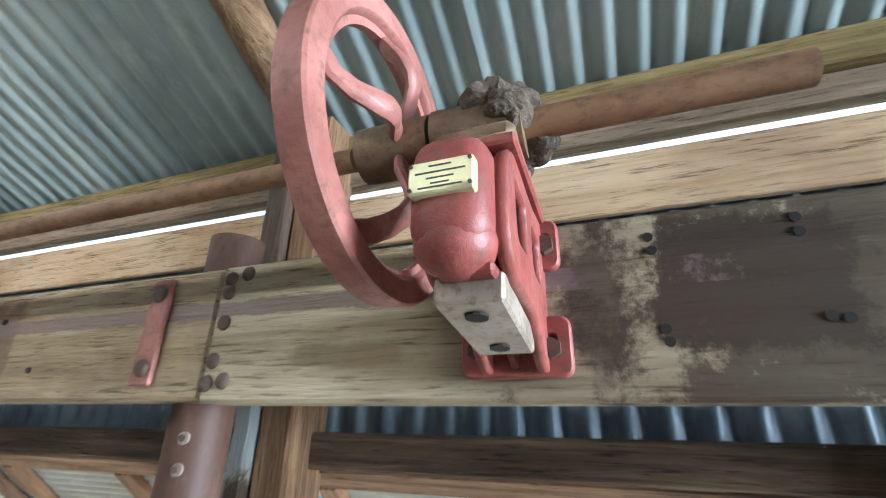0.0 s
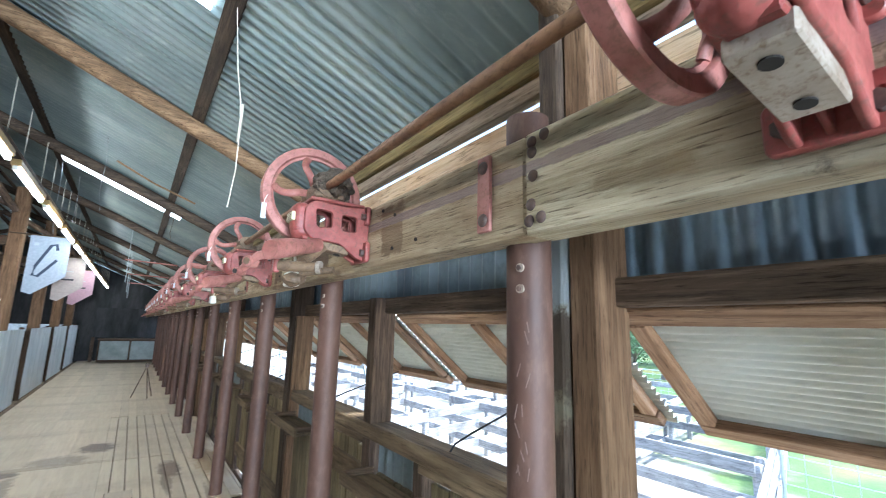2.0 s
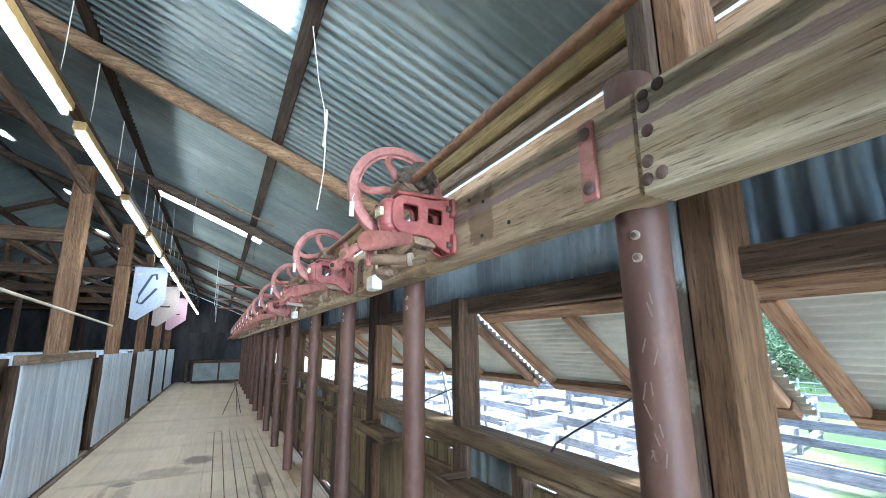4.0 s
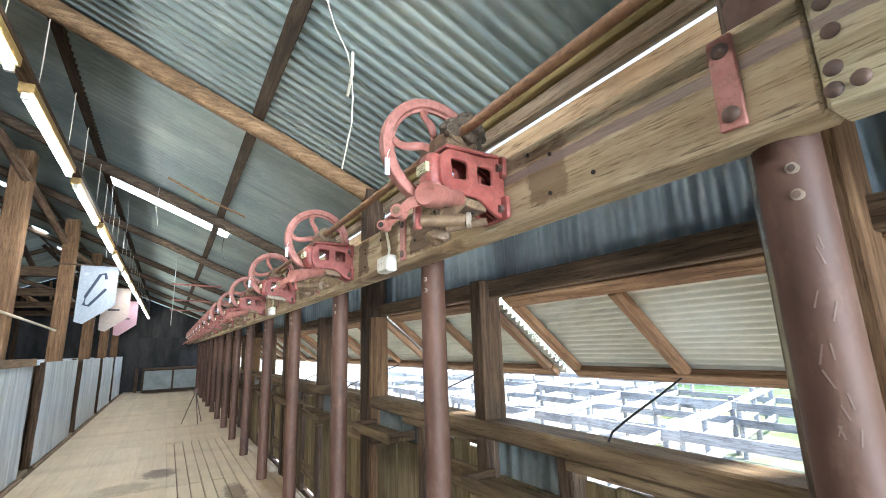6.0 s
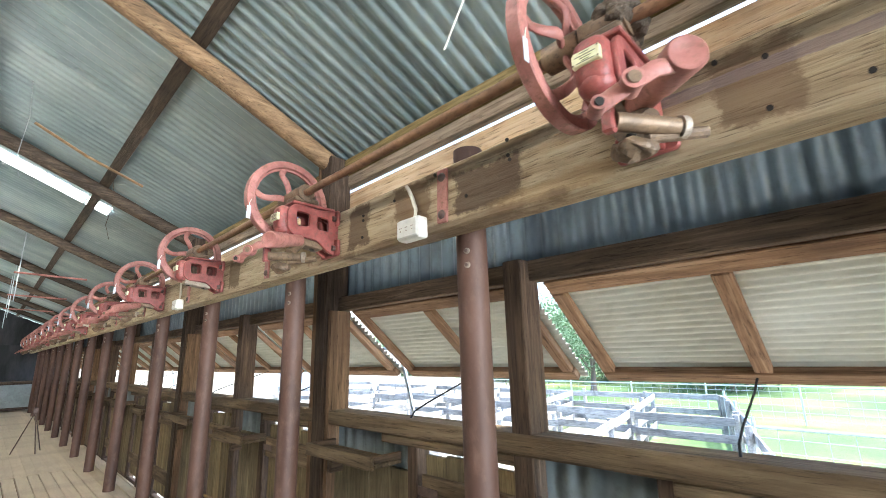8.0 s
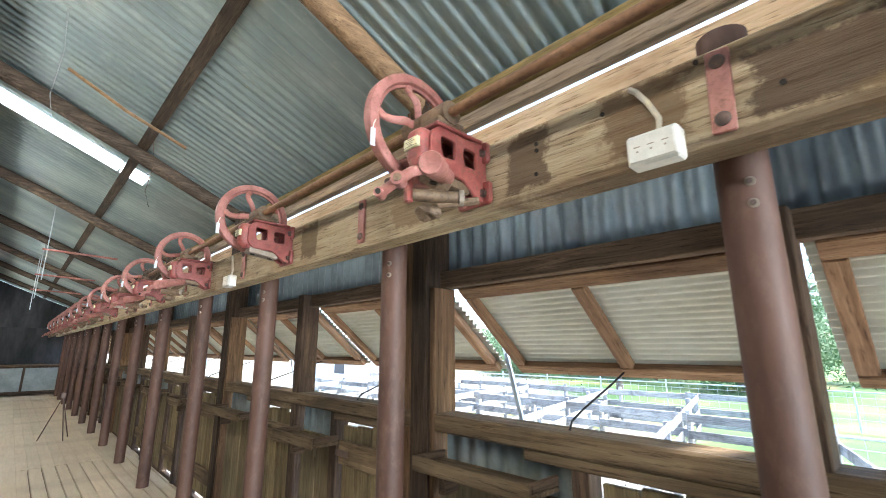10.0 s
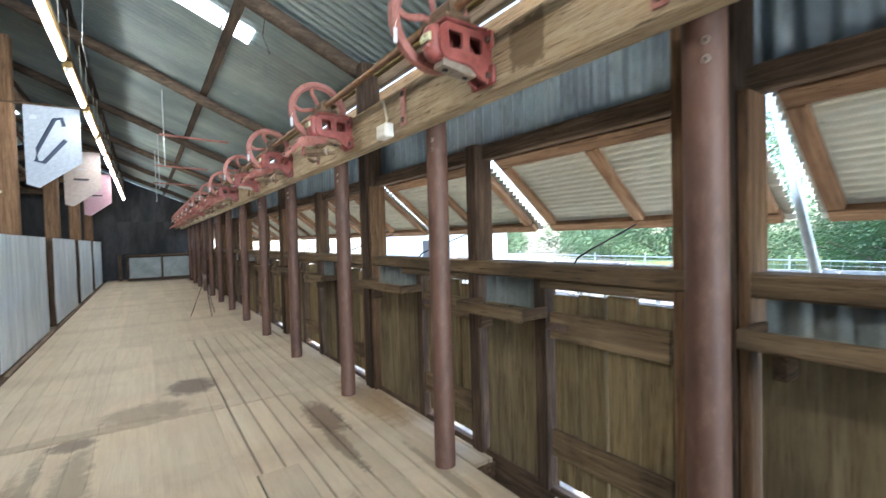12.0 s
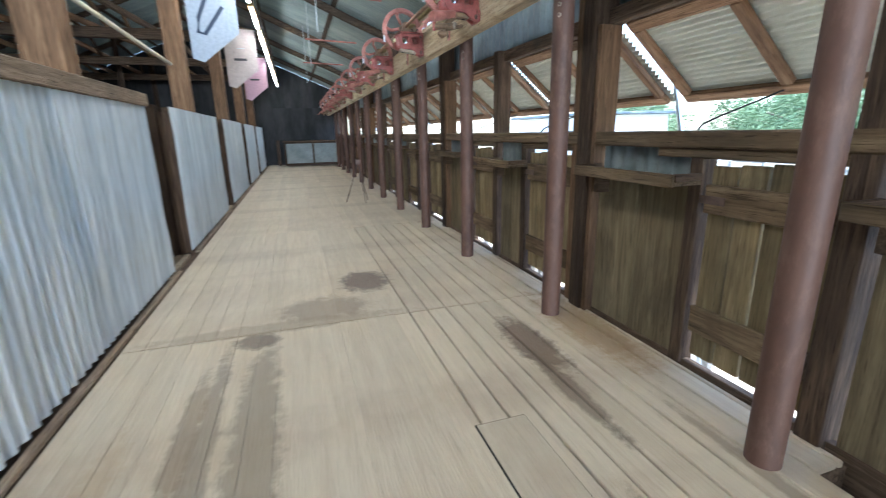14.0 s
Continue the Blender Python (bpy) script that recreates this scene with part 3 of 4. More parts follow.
part("under_plate", box_bm(X0, X1, 1.132, 1.188, 2.408, 2.482, bevel=0.004), M_CAP, wall, "grey-brown board under the wall plate")
part("top_plate", box_bm(X0, X1, 1.10, 1.185, 2.485, 2.582, bevel=0.006), M_MOSS, wall, "mossy brown wall plate under the roof")
part("header", box_bm(X0, X1, 1.085, 1.16, 1.608, 1.690, bevel=0.006), M_DARKX, wall, "dark hand-sawn timber header over the windows")
part("sill", box_bm(X0, X1, 1.02, 1.16, 0.985, 1.058, bevel=0.008), M_SILL, wall, "worn timber window sill rail")


def bay_x(j):
    return -0.865 - BAY * j


for j in range(-9, 16):
    x = bay_x(j)
    if j % 2 == 0:
        if j == 0:
            part("post", box_bm(-0.888, -0.797, 1.0, 1.15, -0.1, 2.588, bevel=0.006), M_POST, wall, "warm brown squared post")
            part("post", box_bm(-0.97, -0.891, 0.975, 1.15, -0.1, 2.588, bevel=0.006), M_PAINTED, wall, "dark post with flaking grey paint")
        else:
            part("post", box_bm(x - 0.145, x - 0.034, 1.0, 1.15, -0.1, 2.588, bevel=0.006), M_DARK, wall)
            part("post", box_bm(x - 0.031, x, 1.015, 1.15, -0.1, 1.606, bevel=0.004), M_POST, wall, "warm brown jamb board")
            part("post", box_bm(x - 0.24, x - 0.15, 1.03, 1.15, -0.1, 2.588, bevel=0.006), M_POST, wall)
    else:
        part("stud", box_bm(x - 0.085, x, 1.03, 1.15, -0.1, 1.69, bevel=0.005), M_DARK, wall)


# propped-open shutters
def shutter():
    s = thing("window_shutter", "top-hung corrugated iron shutter in a wooden frame, propped open", "shutter", group="propped window shutters")
    w, d = 1.17, 0.62
    part("rail", box_bm(0, w, 0, 0.07, -0.035, 0, bevel=0.004), M_WARMX, s)
    part("rail", box_bm(0, w, d - 0.06, d, -0.035, 0, bevel=0.004), M_WARMX, s)
    for x in (0.0, w / 2 - 0.025, w - 0.06):
        part("stile", box_bm(x, x + 0.055, 0.072, d - 0.062, -0.035, 0, bevel=0.004), M_WARMY, s)
    bm = corrugated_bm(d + 0.03, w + 0.06, 0.033, 0.018)
    bmesh.ops.transform(bm, matrix=frame_matrix((w + 0.03, -0.01, 0.008), (0, 1, 0), (-1, 0, 0)), verts=bm.verts)
    part("sheet", bm, M_FLAP, s, "pale corrugated iron sheet")
    return s


flap_drop = -math.degrees(math.atan2(0.375, 0.455))
first = shutter()
first.matrix_basis = pose(bay_x(0) + 0.03, 1.155, 1.628, flap_drop)
for j in range(-9, 15):
    if j != 0:
        copy_thing(first, pose(bay_x(j) + 0.03, 1.155, 1.628, flap_drop))
for j in range(-3, 14):
    x = bay_x(j) + 0.60
    st = thing("shutter_stay", "thin bent dark steel stay holding a shutter open", "stay", group="shutter stays")
    part("rod", sweep_bm([(x - 0.01, 1.605, 1.235), (x, 1.45, 1.19), (x + 0.005, 1.20, 1.115), (x + 0.01, 1.11, 1.085), (x + 0.015, 1.08, 1.058)], 0.0042, seg=6), M_IRONDARK, st)

# ---- overhead beam and its posts ----
beam = thing("overhead_beam", "long weathered heavy timber beam carrying the shearing gear", "beam")
SPLICE = -0.715
part("beam_length", box_bm(SPLICE + 0.002, 11.8, BEAM_Y, BEAM_Y + 0.09, BEAM_Z0, BEAM_Z1, bevel=0.006), M_BEAM, beam)
part("beam_length", box_bm(-12.0, SPLICE - 0.002, BEAM_Y + 0.004, BEAM_Y + 0.094, BEAM_Z0 + 0.004, BEAM_Z1, bevel=0.006), M_BEAM_WARM, beam)
part("beam_length", box_bm(-21.4, -12.004, BEAM_Y, BEAM_Y + 0.09, BEAM_Z0, BEAM_Z1, bevel=0.006), M_BEAM, beam)


def post_x(j):
    return {0: -0.815, 1: -2.215, 2: -3.505, 3: -4.815, 4: -6.135}.get(j, -0.85 - 1.335 * j)


def pipe_post(marks):
    t = thing("pipe_post", "round brown steel pipe post under the timber beam", "post", group="pipe posts")
    bm = cyl_bm((0, 0, 0), (0, 0, 2.07), 0.054, seg=28)
    part("pipe", bm, M_PIPE, t, smooth=True)
    for z in (1.633, 1.682):
        wsh = part("washer", cyl_bm((0.020, -0.047, z), (0.021, -0.0525, z), 0.0105, 14), M_PADMETAL, t)
        part("bolt", cyl_bm((0.020, -0.051, z), (0.0215, -0.057, z), 0.006, 10), M_BOLT, wsh)
    rng = random.Random(4)
    for k in range(12 if marks else 0):
        a, z, h = rng.uniform(0.1, 0.75), rng.uniform(1.2, 1.6), rng.uniform(0.006, 0.018)
        m = pose(0.0543 * math.sin(a), -0.0543 * math.cos(a), z, 0, rng.uniform(-25, 25), math.degrees(a))
        part("scratch", box_bm(-0.0012, 0.0012, -0.0005, 0.0005, -h, h, m=m), M_CHALK, t, "pale scratch in the paint")
    return t


post0 = pipe_post(True)
post0.matrix_basis = pose(post_x(0), 0.765, 0)
post1 = pipe_post(False)
post1.matrix_basis = pose(post_x(1), 0.80, 0)
for j in range(-9, 15):
    if j not in (0, 1):
        copy_thing(post1, pose(post_x(j), 0.80, 0, 0, 0, 3 * j))


# ---- pen fence ----
def fence_panel(x0, x1, height=1.37):
    t = thing("pen_fence_panel", "galvanised corrugated iron pen wall with a timber cap rail", "fence panel", (x1, FENCE_Y, 0), "pen wall panels")
    w = x1 - x0
    bm = corrugated_bm(w, height - 0.06, 0.076, 0.017, rows=10, wear=0.010, seed=int(-x0 * 10))
    bmesh.ops.transform(bm, matrix=frame_matrix((-w, 0, 0.03), (1, 0, 0), (0, 0, 1)), verts=bm.verts)
    part("sheet", bm, M_GALV, t)
    if x0 > -8.5:
        part("cap_rail", box_bm(-w, 0, -0.07, 0.025, height - 0.07, height + 0.02, bevel=0.006), M_CAP, t)
    else:
        part("cap_rail", box_bm(-w, 0, -0.07, -0.012, height - 0.075, height - 0.035, bevel=0.004), M_DARKX, t)
    for x in (-w, -0.09):
        part("end_post", box_bm(x, x + 0.09, -0.11, -0.012, 0, height - 0.072, bevel=0.005), M_DARK, t)
    part("bottom_board", box_bm(-w, 0, 0.016, 0.055, 0.0, 0.022, bevel=0.004), M_CAP, t)
    return t


for k in range(-5, 5):
    a = -5.40 - 3.2 * k
    fence_panel(a - 2.5, a)

# ---- rafters and purlins ----
roof_frame = thing("roof_frame", "old bush-pole rafters and sawn purlins", "roof timbers", kind="structure")
for k in range(-4, 8):
    x = -0.9 - 2.7 * k
    # rafters further in and behind the ridge use the shaded copy
    part("rafter", sweep_bm([(x, y, roof_z(y) - 0.075 + 0.01 * math.sin(y * 3 + k)) for y in (1.12, 0.4, -0.4, -1.3, -2.3, RIDGE_Y)], 0.062, seg=12), M_RAFTER if k < 2 else M_SHADEY, roof_frame, smooth=True)
    part("rafter", sweep_bm([(x, y, roof_z(y) - 0.075) for y in (RIDGE_Y, -5, -7, BACK_Y)], 0.06, seg=10), M_SHADEY, roof_frame, smooth=True)
for y in (0.2, -1.0, -2.2, -3.3, -4.6, -6.2):
    m = frame_matrix((END_X, y, roof_z(y) - 0.02), (1, 0, 0), up if y > RIDGE_Y else (0, -math.cos(TILT), -math.sin(TILT)))
    part("purlin", box_bm(0, ceil_len, -0.04, 0.04, -0.05, 0.0, m=m), M_SHADEX, roof_frame)

# ---- ground outside ----
bm = bmesh.new()
bmesh.ops.create_grid(bm, x_segments=40, y_segments=40, size=300)
for v in bm.verts:
    v.co.z = -1.0 + 0.25 * noise.noise(v.co * 0.02) * (1 if v.co.length > 30 else 0)
structure(link_mesh("ground", bm, M_GROUND), "green and dry grass paddock with bare earth", "ground")

# ---- things on the beam ----
def sx(i):
    return -0.19 - PITCH * i if i else -0.2


def shearing_head(full, nest, tag):
    """A cast bracket with its friction wheel; origin on the beam's face below the gear."""
    t = thing("shearing_machine", "red cast iron overhead shearing gear, " + ("spoked wheel and greasy clutch" if full else "spoked wheel and bare bracket"), "shearing machine", group="overhead shearing machines")
    side = rounded([(0.0, 1.962), (-0.08, 1.950), (-0.20, 1.957), (-0.228, 1.93), (-0.228, 1.852), (-0.20, 1.825), (-0.10, 1.822), (-0.04, 1.775), (0.0, 1.765)], 0.02)
    h1 = rounded([(-0.196, 1.932), (-0.132, 1.928), (-0.132, 1.868), (-0.190, 1.864)], 0.014)
    h2 = rounded([(-0.102, 1.925), (-0.042, 1.922), (-0.042, 1.862), (-0.102, 1.864)], 0.014)
    for x in (-0.034, 0.034):
        part("cheek", plate_bm([side, h1, h2], 0.014, frame_matrix((x, 0, 0), (0, 1, 0), (0, 0, 1)), 0.003), M_RED, t)
    nose = bmesh.new()
    add_box(nose, -0.044, 0.030, -0.262, -0.200, 1.838, 1.950)
    bmesh.ops.bevel(nose, geom=nose.edges[:], offset=0.026, segments=5, affect="EDGES", profile=0.5)
    bmesh.ops.create_uvsphere(nose, u_segments=20, v_segments=12, radius=0.040, matrix=pose(-0.007, -0.226, 1.852) @ Matrix.Diagonal((0.95, 0.88, 0.80, 1)))
    part("nose", nose, M_RED, t, smooth=True)
    part("top_flange", box_bm(-0.048, 0.048, -0.215, -0.02, 1.957, 1.969, bevel=0.003), M_RED, t)
    part("web", box_bm(-0.027, 0.027, -0.23, -0.09, 1.822, 1.834, bevel=0.003), M_RED, t)
    for z0, z1, w in ((1.765, 1.832, 0.066), (1.898, 1.962, 0.06)):
        out = rounded([(-w, z0), (w, z0), (w, z1), (-w, z1)], 0.012)
        zc = (z0 + z1) / 2
        slots = [rounded([(sgn * 0.045 - 0.008, zc - 0.016), (sgn * 0.045 + 0.008, zc - 0.016), (sgn * 0.045 + 0.008, zc + 0.016), (sgn * 0.045 - 0.008, zc + 0.016)], 0.008) for sgn in (-1, 1)]
        flange = part("mount_flange", plate_bm([out] + slots, 0.016, frame_matrix((0, -0.009, 0), (1, 0, 0), (0, 0, 1)), 0.003), M_RED, t)
        for sgn in (-1, 1):
            part("bolt", cyl_bm((sgn * 0.045, -0.03, zc - 0.004), (sgn * 0.045, 0.002, zc - 0.004), 0.0125, 6), M_BOLT, flange, "rusty hexagonal bolt head")
            gus = [(-0.002, z0 + 0.008), (-0.05, zc), (-0.002, z1 - 0.008)]
        part("rib", plate_bm([gus], 0.010, frame_matrix((0.0, -0.012, 0), (0, 1, 0), (0, 0, 1)), 0.002), M_RED, t)
    # machined pad under the arm
    pad_m = pose(0, -0.14, 1.806, -8)
    pad = bmesh.new()
    add_box(pad, -0.032, 0.032, -0.075, 0.075, -0.014, 0.014, m=pad_m, bevel=0.003)
    padob = part("machined_pad", pad, M_PADMETAL if not full else M_RUSTY, t, "worn bare metal pad with two bolt holes")
    for y in (-0.045, 0.045):
        part("bolt_hole", cyl_bm(tuple(pad_m @ Vector((0, y, -0.0165))), tuple(pad_m @ Vector((0, y, -0.010))), 0.011, 12), M_HOLE, padob)
    # bearing and wheel
    bear = bmesh.new()
    add_box(bear, -0.045, 0.045, -0.205, -0.095, 1.968, 1.995, bevel=0.008)
    add_cyl(bear, (-0.05, -0.16, 2.012), (0.05, -0.16, 2.012), 0.036, 20)
    part("bearing", bear, M_RUSTY, t, "greasy rusted shaft bearing", smooth=True)
    wc = (-0.115, -0.16, 2.012)
    wheel = bmesh.new()
    add_lathe(wheel, [(-0.016, 0.190), (0.013, 0.190), (0.0165, 0.187), (0.0165, 0.161), (0.014, 0.158), (0.006, 0.156), (0.004, 0.147), (-0.006, 0.147), (-0.009, 0.156), (-0.017, 0.159), (-0.0195, 0.162), (-0.0195, 0.187)], 56)
    bmesh.ops.recalc_face_normals(wheel, faces=wheel.faces)
    bmesh.ops.transform(wheel, matrix=Matrix.Translation(wc) @ Matrix.Diagonal((1.0, 0.975, 0.975, 1)), verts=wheel.verts)
    w = part("wheel", wheel, M_PINK, t, "faded red cast wheel rim, rusty inside", smooth=True)
    hub = bmesh.new()
    add_cyl(hub, (wc[0] - 0.03, wc[1], wc[2]), (wc[0] + 0.060, wc[1], wc[2]), 0.034, 24)
    part("hub", hub, M_RUSTY, w, smooth=True)
    for k in range(5):
        a = 2 * math.pi * k / 5 + 0.5
        pts = []
        for s_ in range(9):
            f = s_ / 8
            rad = 0.026 + 0.120 * f
            ang = a + 0.55 * math.sin(math.pi * f) * (0.35 + 0.2 * f)
            pts.append((wc[0] + 0.030 * math.sin(math.pi * f) ** 2 + 0.025 * (1 - f), wc[1] + rad * math.cos(ang), wc[2] + rad * math.sin(ang)))
        part("spoke", sweep_bm(pts, 0.014, 0.0085, 10, Vector((1, 0, 0))), M_PINK, w, smooth=True)
    # name plate with two illegible lines
    pl = part("name_plate", box_bm(-0.036, 0.022, -0.269, -0.255, 1.882, 1.913, bevel=0.002), M_PLATE, t, "small pale yellow maker's plate")
    for z, wd in ((1.907, 0.010), (1.901, 0.022), (1.8955, 0.012), (1.8905, 0.008), (1.887, 0.019)):
        part("line", box_bm(-0.007 - wd, -0.007 + wd, -0.2696, -0.2688, z - 0.0007, z + 0.0007), M_INK, pl)
    for sg in (-1, 1):
        for z in (1.886, 1.909):
            part("rivet", cyl_bm((-0.007 + sg * 0.026, -0.271, z), (-0.007 + sg * 0.026, -0.2685, z), 0.0018, 8), M_BOLT, pl)
    if nest:
        nb = bmesh.new()
        bmesh.ops.create_icosphere(nb, subdivisions=5, radius=0.055, matrix=pose(0.02, -0.13, 2.025) @ Matrix.Diagonal((1.0, 1.35, 0.8, 1)))
        for v in nb.verts:
            v.co += (v.co - Vector((0.02, -0.13, 2.025))).normalized() * (0.026 * noise.noise(v.co * 24) + 0.010 * noise.noise(v.co * 60) + 0.005 * abs(noise.noise(v.co * 150)))
        part("mud_nest", nb, M_MUD, t, "crumbling dark brown mud nest")
    if full:
        face, heel = Vector((0.185, -0.365, 1.748)), Vector((0.05, -0.185, 1.80))
        out = frame_matrix(heel, face - heel, (0, 0, 1))
        reach = (face - heel).length
        boss = bmesh.new()
        add_lathe(boss, [(0.0, 0.001), (0.0, 0.026), (reach * 0.45, 0.025), (reach * 0.5, 0.029), (reach - 0.006, 0.031), (reach, 0.028), (reach, 0.024), (reach - 0.0015, 0.021), (reach - 0.0015, 0.001)], 28)
        bmesh.ops.recalc_face_normals(boss, faces=boss.faces)
        bmesh.ops.transform(boss, matrix=out, verts=boss.verts)
        part("boss", boss, M_PINK, t, "round swung-out clutch arm with a flat end", smooth=True)
        lever = bmesh.new()
        add_sweep(lever, [(0.175, -0.352, 1.742), (0.145, -0.385, 1.732), (0.113, -0.398, 1.717), (0.09, -0.408, 1.704), (0.067, -0.418, 1.690)], 0.008, 0.014, 10)
        for lx, ly, lz, lr in ((0.113, -0.398, 1.717, 0.017), (0.067, -0.418, 1.690, 0.012)):
            add_cyl(lever, (lx + 0.010, ly - 0.013, lz), (lx - 0.010, ly + 0.013, lz), lr, 16)
        lv = part("clutch_lever", lever, M_PINK, t, "worn red clutch lever with two eyes", smooth=True)
        part("lever_pin", cyl_bm((0.125, -0.413, 1.717), (0.120, -0.407, 1.717), 0.010, 12), M_RUSTY, lv)
        part("lever_pin", cyl_bm((0.079, -0.433, 1.690), (0.074, -0.427, 1.690), 0.007, 12), M_HOLE, lv)
        soc = part("drive_socket", cyl_bm((0.045, -0.30, 1.722), (0.115, -0.205, 1.718), 0.017, 18), M_RUSTY, t, smooth=True)
        part("socket_ring", cyl_bm((0.117, -0.202, 1.718), (0.125, -0.192, 1.718), 0.021, 18), M_PADMETAL, soc, smooth=True)
        part("drop_arm", box_bm(0.028, 0.050, -0.318, -0.298, 1.700, 1.775, bevel=0.004), M_RED, t)
        part("yoke", cyl_bm((0.03, -0.16, 1.80), (0.085, -0.24, 1.735), 0.017, 12), M_RUSTY, t, "greasy yoke joining arm and socket", smooth=True)
        joint = bmesh.new()
        bmesh.ops.create_icosphere(joint, subdivisions=3, radius=0.026, matrix=pose(0.055, -0.255, 1.682) @ Matrix.Diagonal((1.5, 1.3, 0.8, 1)))
        for v in joint.verts:
            v.co += 0.012 * noise.noise_vector(v.co * 40)
        part("swivel_joint", joint, M_RUSTY, t, "oily swivel joint under the bracket")
        part("pin", cyl_bm((0.075, -0.24, 1.70), (0.15, -0.16, 1.712), 0.011, 10), M_RUSTY, t)
    if tag:
        tg = part("tag", box_bm(-0.0972, -0.0957, -0.342, -0.326, 1.900, 1.955), M_TAG, t, "small white paper label tied to the wheel")
        part("tag_string", sweep_bm([(-0.0965, -0.334, 1.955), (-0.0960, -0.332, 1.97), (-0.0975, -0.325, 1.985)], 0.0015, seg=5), M_CORD, t)
    return t


head_a = shearing_head(False, True, False)
head_a.matrix_basis = pose(sx(0), BEAM_Y, 0)
head_b = shearing_head(True, True, True)
head_b.matrix_basis = pose(sx(1), BEAM_Y, 0)
head_c = shearing_head(True, False, True)
head_c.matrix_basis = pose(sx(2), BEAM_Y, 0)
head_d = shearing_head(False, False, True)
head_d.matrix_basis = pose(sx(3), BEAM_Y, 0)
for i in range(4, 15):
    copy_thing((head_d, head_c, head_b)[i % 3], pose(sx(i), BEAM_Y, 0))

shaft = thing("drive_shaft", "long rusty steel drive shaft running through the gear wheels", "shaft")
part("shaft_length", cyl_bm((0.11, 0.49, 2.012), (-0.16, 0.49, 2.012), 0.0175, 20), M_RUST, shaft, smooth=True)
for i in range(0, 15):
    part("shaft_length", cyl_bm((sx(i) - 0.16, 0.49, 2.012), (sx(i + 1) - 0.157, 0.49, 2.012), 0.0150, 20), M_RUST, shaft, smooth=True)


def strap():
    t = thing("iron_strap", "red painted flat iron strap bolted to the beam", "strap", group="red beam straps")
    out = rounded([(-0.021, 0.008), (0.021, 0.008), (0.021, 0.192), (-0.021, 0.192)], 0.004)
    part("bar", plate_bm([out], 0.010, frame_matrix((0, -0.006, 0), (1, 0, 0), (0, 0, 1)), 0.002), M_PINK, t)
    for z in (0.035, 0.165):
        bm = bmesh.new()
        bmesh.ops.create_uvsphere(bm, u_segments=12, v_segments=8, radius=0.016, matrix=pose(0, -0.011, z) @ Matrix.Diagonal((1, 0.6, 1, 1)))
        part("bolt", bm, M_BOLT, t, "rusty domed bolt head", smooth=True)
    return t


strap0 = strap()
strap0.matrix_basis = pose(-0.843, BEAM_Y + 0.003, 1.757)
for i, x in enumerate((-2.205, -3.54, -4.88, -6.2, -7.5, -8.85, -10.2)):
    copy_thing(strap0, pose(x, BEAM_Y + 0.003, 1.757, 0, 2 - i % 3))

for x, z in ((-0.690, 1.938), (-0.655, 1.945), (-0.690, 1.915), (-0.688, 1.862), (-0.695, 1.800), (-0.700, 1.765), (-0.667, 1.768)):
    b = thing("coach_bolt", "rusty bolt head in the beam beside the splice", "bolt", (x, BEAM_Y, z), "splice bolts")
    bm = bmesh.new()
    bmesh.ops.create_uvsphere(bm, u_segments=14, v_segments=8, radius=0.0135, matrix=Matrix.Diagonal((1, 0.6, 1, 1)))
    part("head", bm, M_BOLT, b, smooth=True)
# empty bolt holes and gouges of removed gear
for x, z in ((-0.03, 1.930), (-0.028, 1.912), (0.125, 1.935), (0.125, 1.917), (-0.027, 1.815), (-0.025, 1.80), (0.13, 1.82), (0.145, 1.817), (-1.385, 1.93), (-1.30, 1.90), (-1.163, 1.797),
             (-1.31, 1.79), (-2.66, 1.90), (-2.66, 1.88), (-2.665, 1.81), (-2.10, 1.83), (-1.93, 1.91), (-1.925, 1.895), (-2.24, 1.945), (-2.46, 1.91), (-1.93, 1.96)):
    h = thing("bolt_hole", "dark empty bolt hole in the beam", "hole", (x, BEAM_Y, z), "empty bolt holes")
    part("bore", cyl_bm((0, -0.0015, 0), (0, 0.002, 0), 0.006, 12), M_HOLE, h)

# cable boxes on the beam
for x in (-2.335, -5.05):
    bx = thing("switch_box", "cream plastic electrical box on the beam face", "switch box", (x, BEAM_Y, 1.728), "switch boxes")
    bm = bmesh.new()
    add_box(bm, -0.056, 0.056, -0.045, 0.003, 0, 0.075, bevel=0.006)
    part("housing", bm, M_WHITE, bx)
    part("lid", box_bm(-0.05, 0.05, -0.05, -0.0455, 0.006, 0.069, bevel=0.003), M_WHITE, bx)
    for u in (-0.03, 0.0, 0.03):
        part("socket_slot", box_bm(u - 0.007, u + 0.007, -0.0512, -0.0502, 0.040, 0.0425), M_PADMETAL, bx)
        part("socket_slot", box_bm(u - 0.002, u + 0.002, -0.0512, -0.0502, 0.028, 0.032), M_PADMETAL, bx)
    part("cable", sweep_bm([(0.01, -0.02, 0.074), (0.012, -0.015, 0.11), (-0.01, -0.012, 0.16), (-0.035, -0.008, 0.20), (-0.05, -0.003, 0.215)], 0.007, seg=8), M_CORD, bx, "cream flexible cable")

# ---- lower wall: boarded panels, gates, trays ----
def board_panel(x0, x1, z1=0.835):
    t = thing("board_panel", "dark vertical boards closing the wall under the sill", "wall panel", (x0, 1.06, 0), "boarded wall panels")
    count = max(2, round((x1 - x0) / 0.3))
    w = (x1 - x0) / count
    for k in range(count):
        part("board", box_bm(k * w + 0.002, (k + 1) * w - 0.002, 0.002 * (k % 2), 0.024 + 0.002 * (k % 2), 0.02, z1, bevel=0.003), M_BOARD, t)
    return t


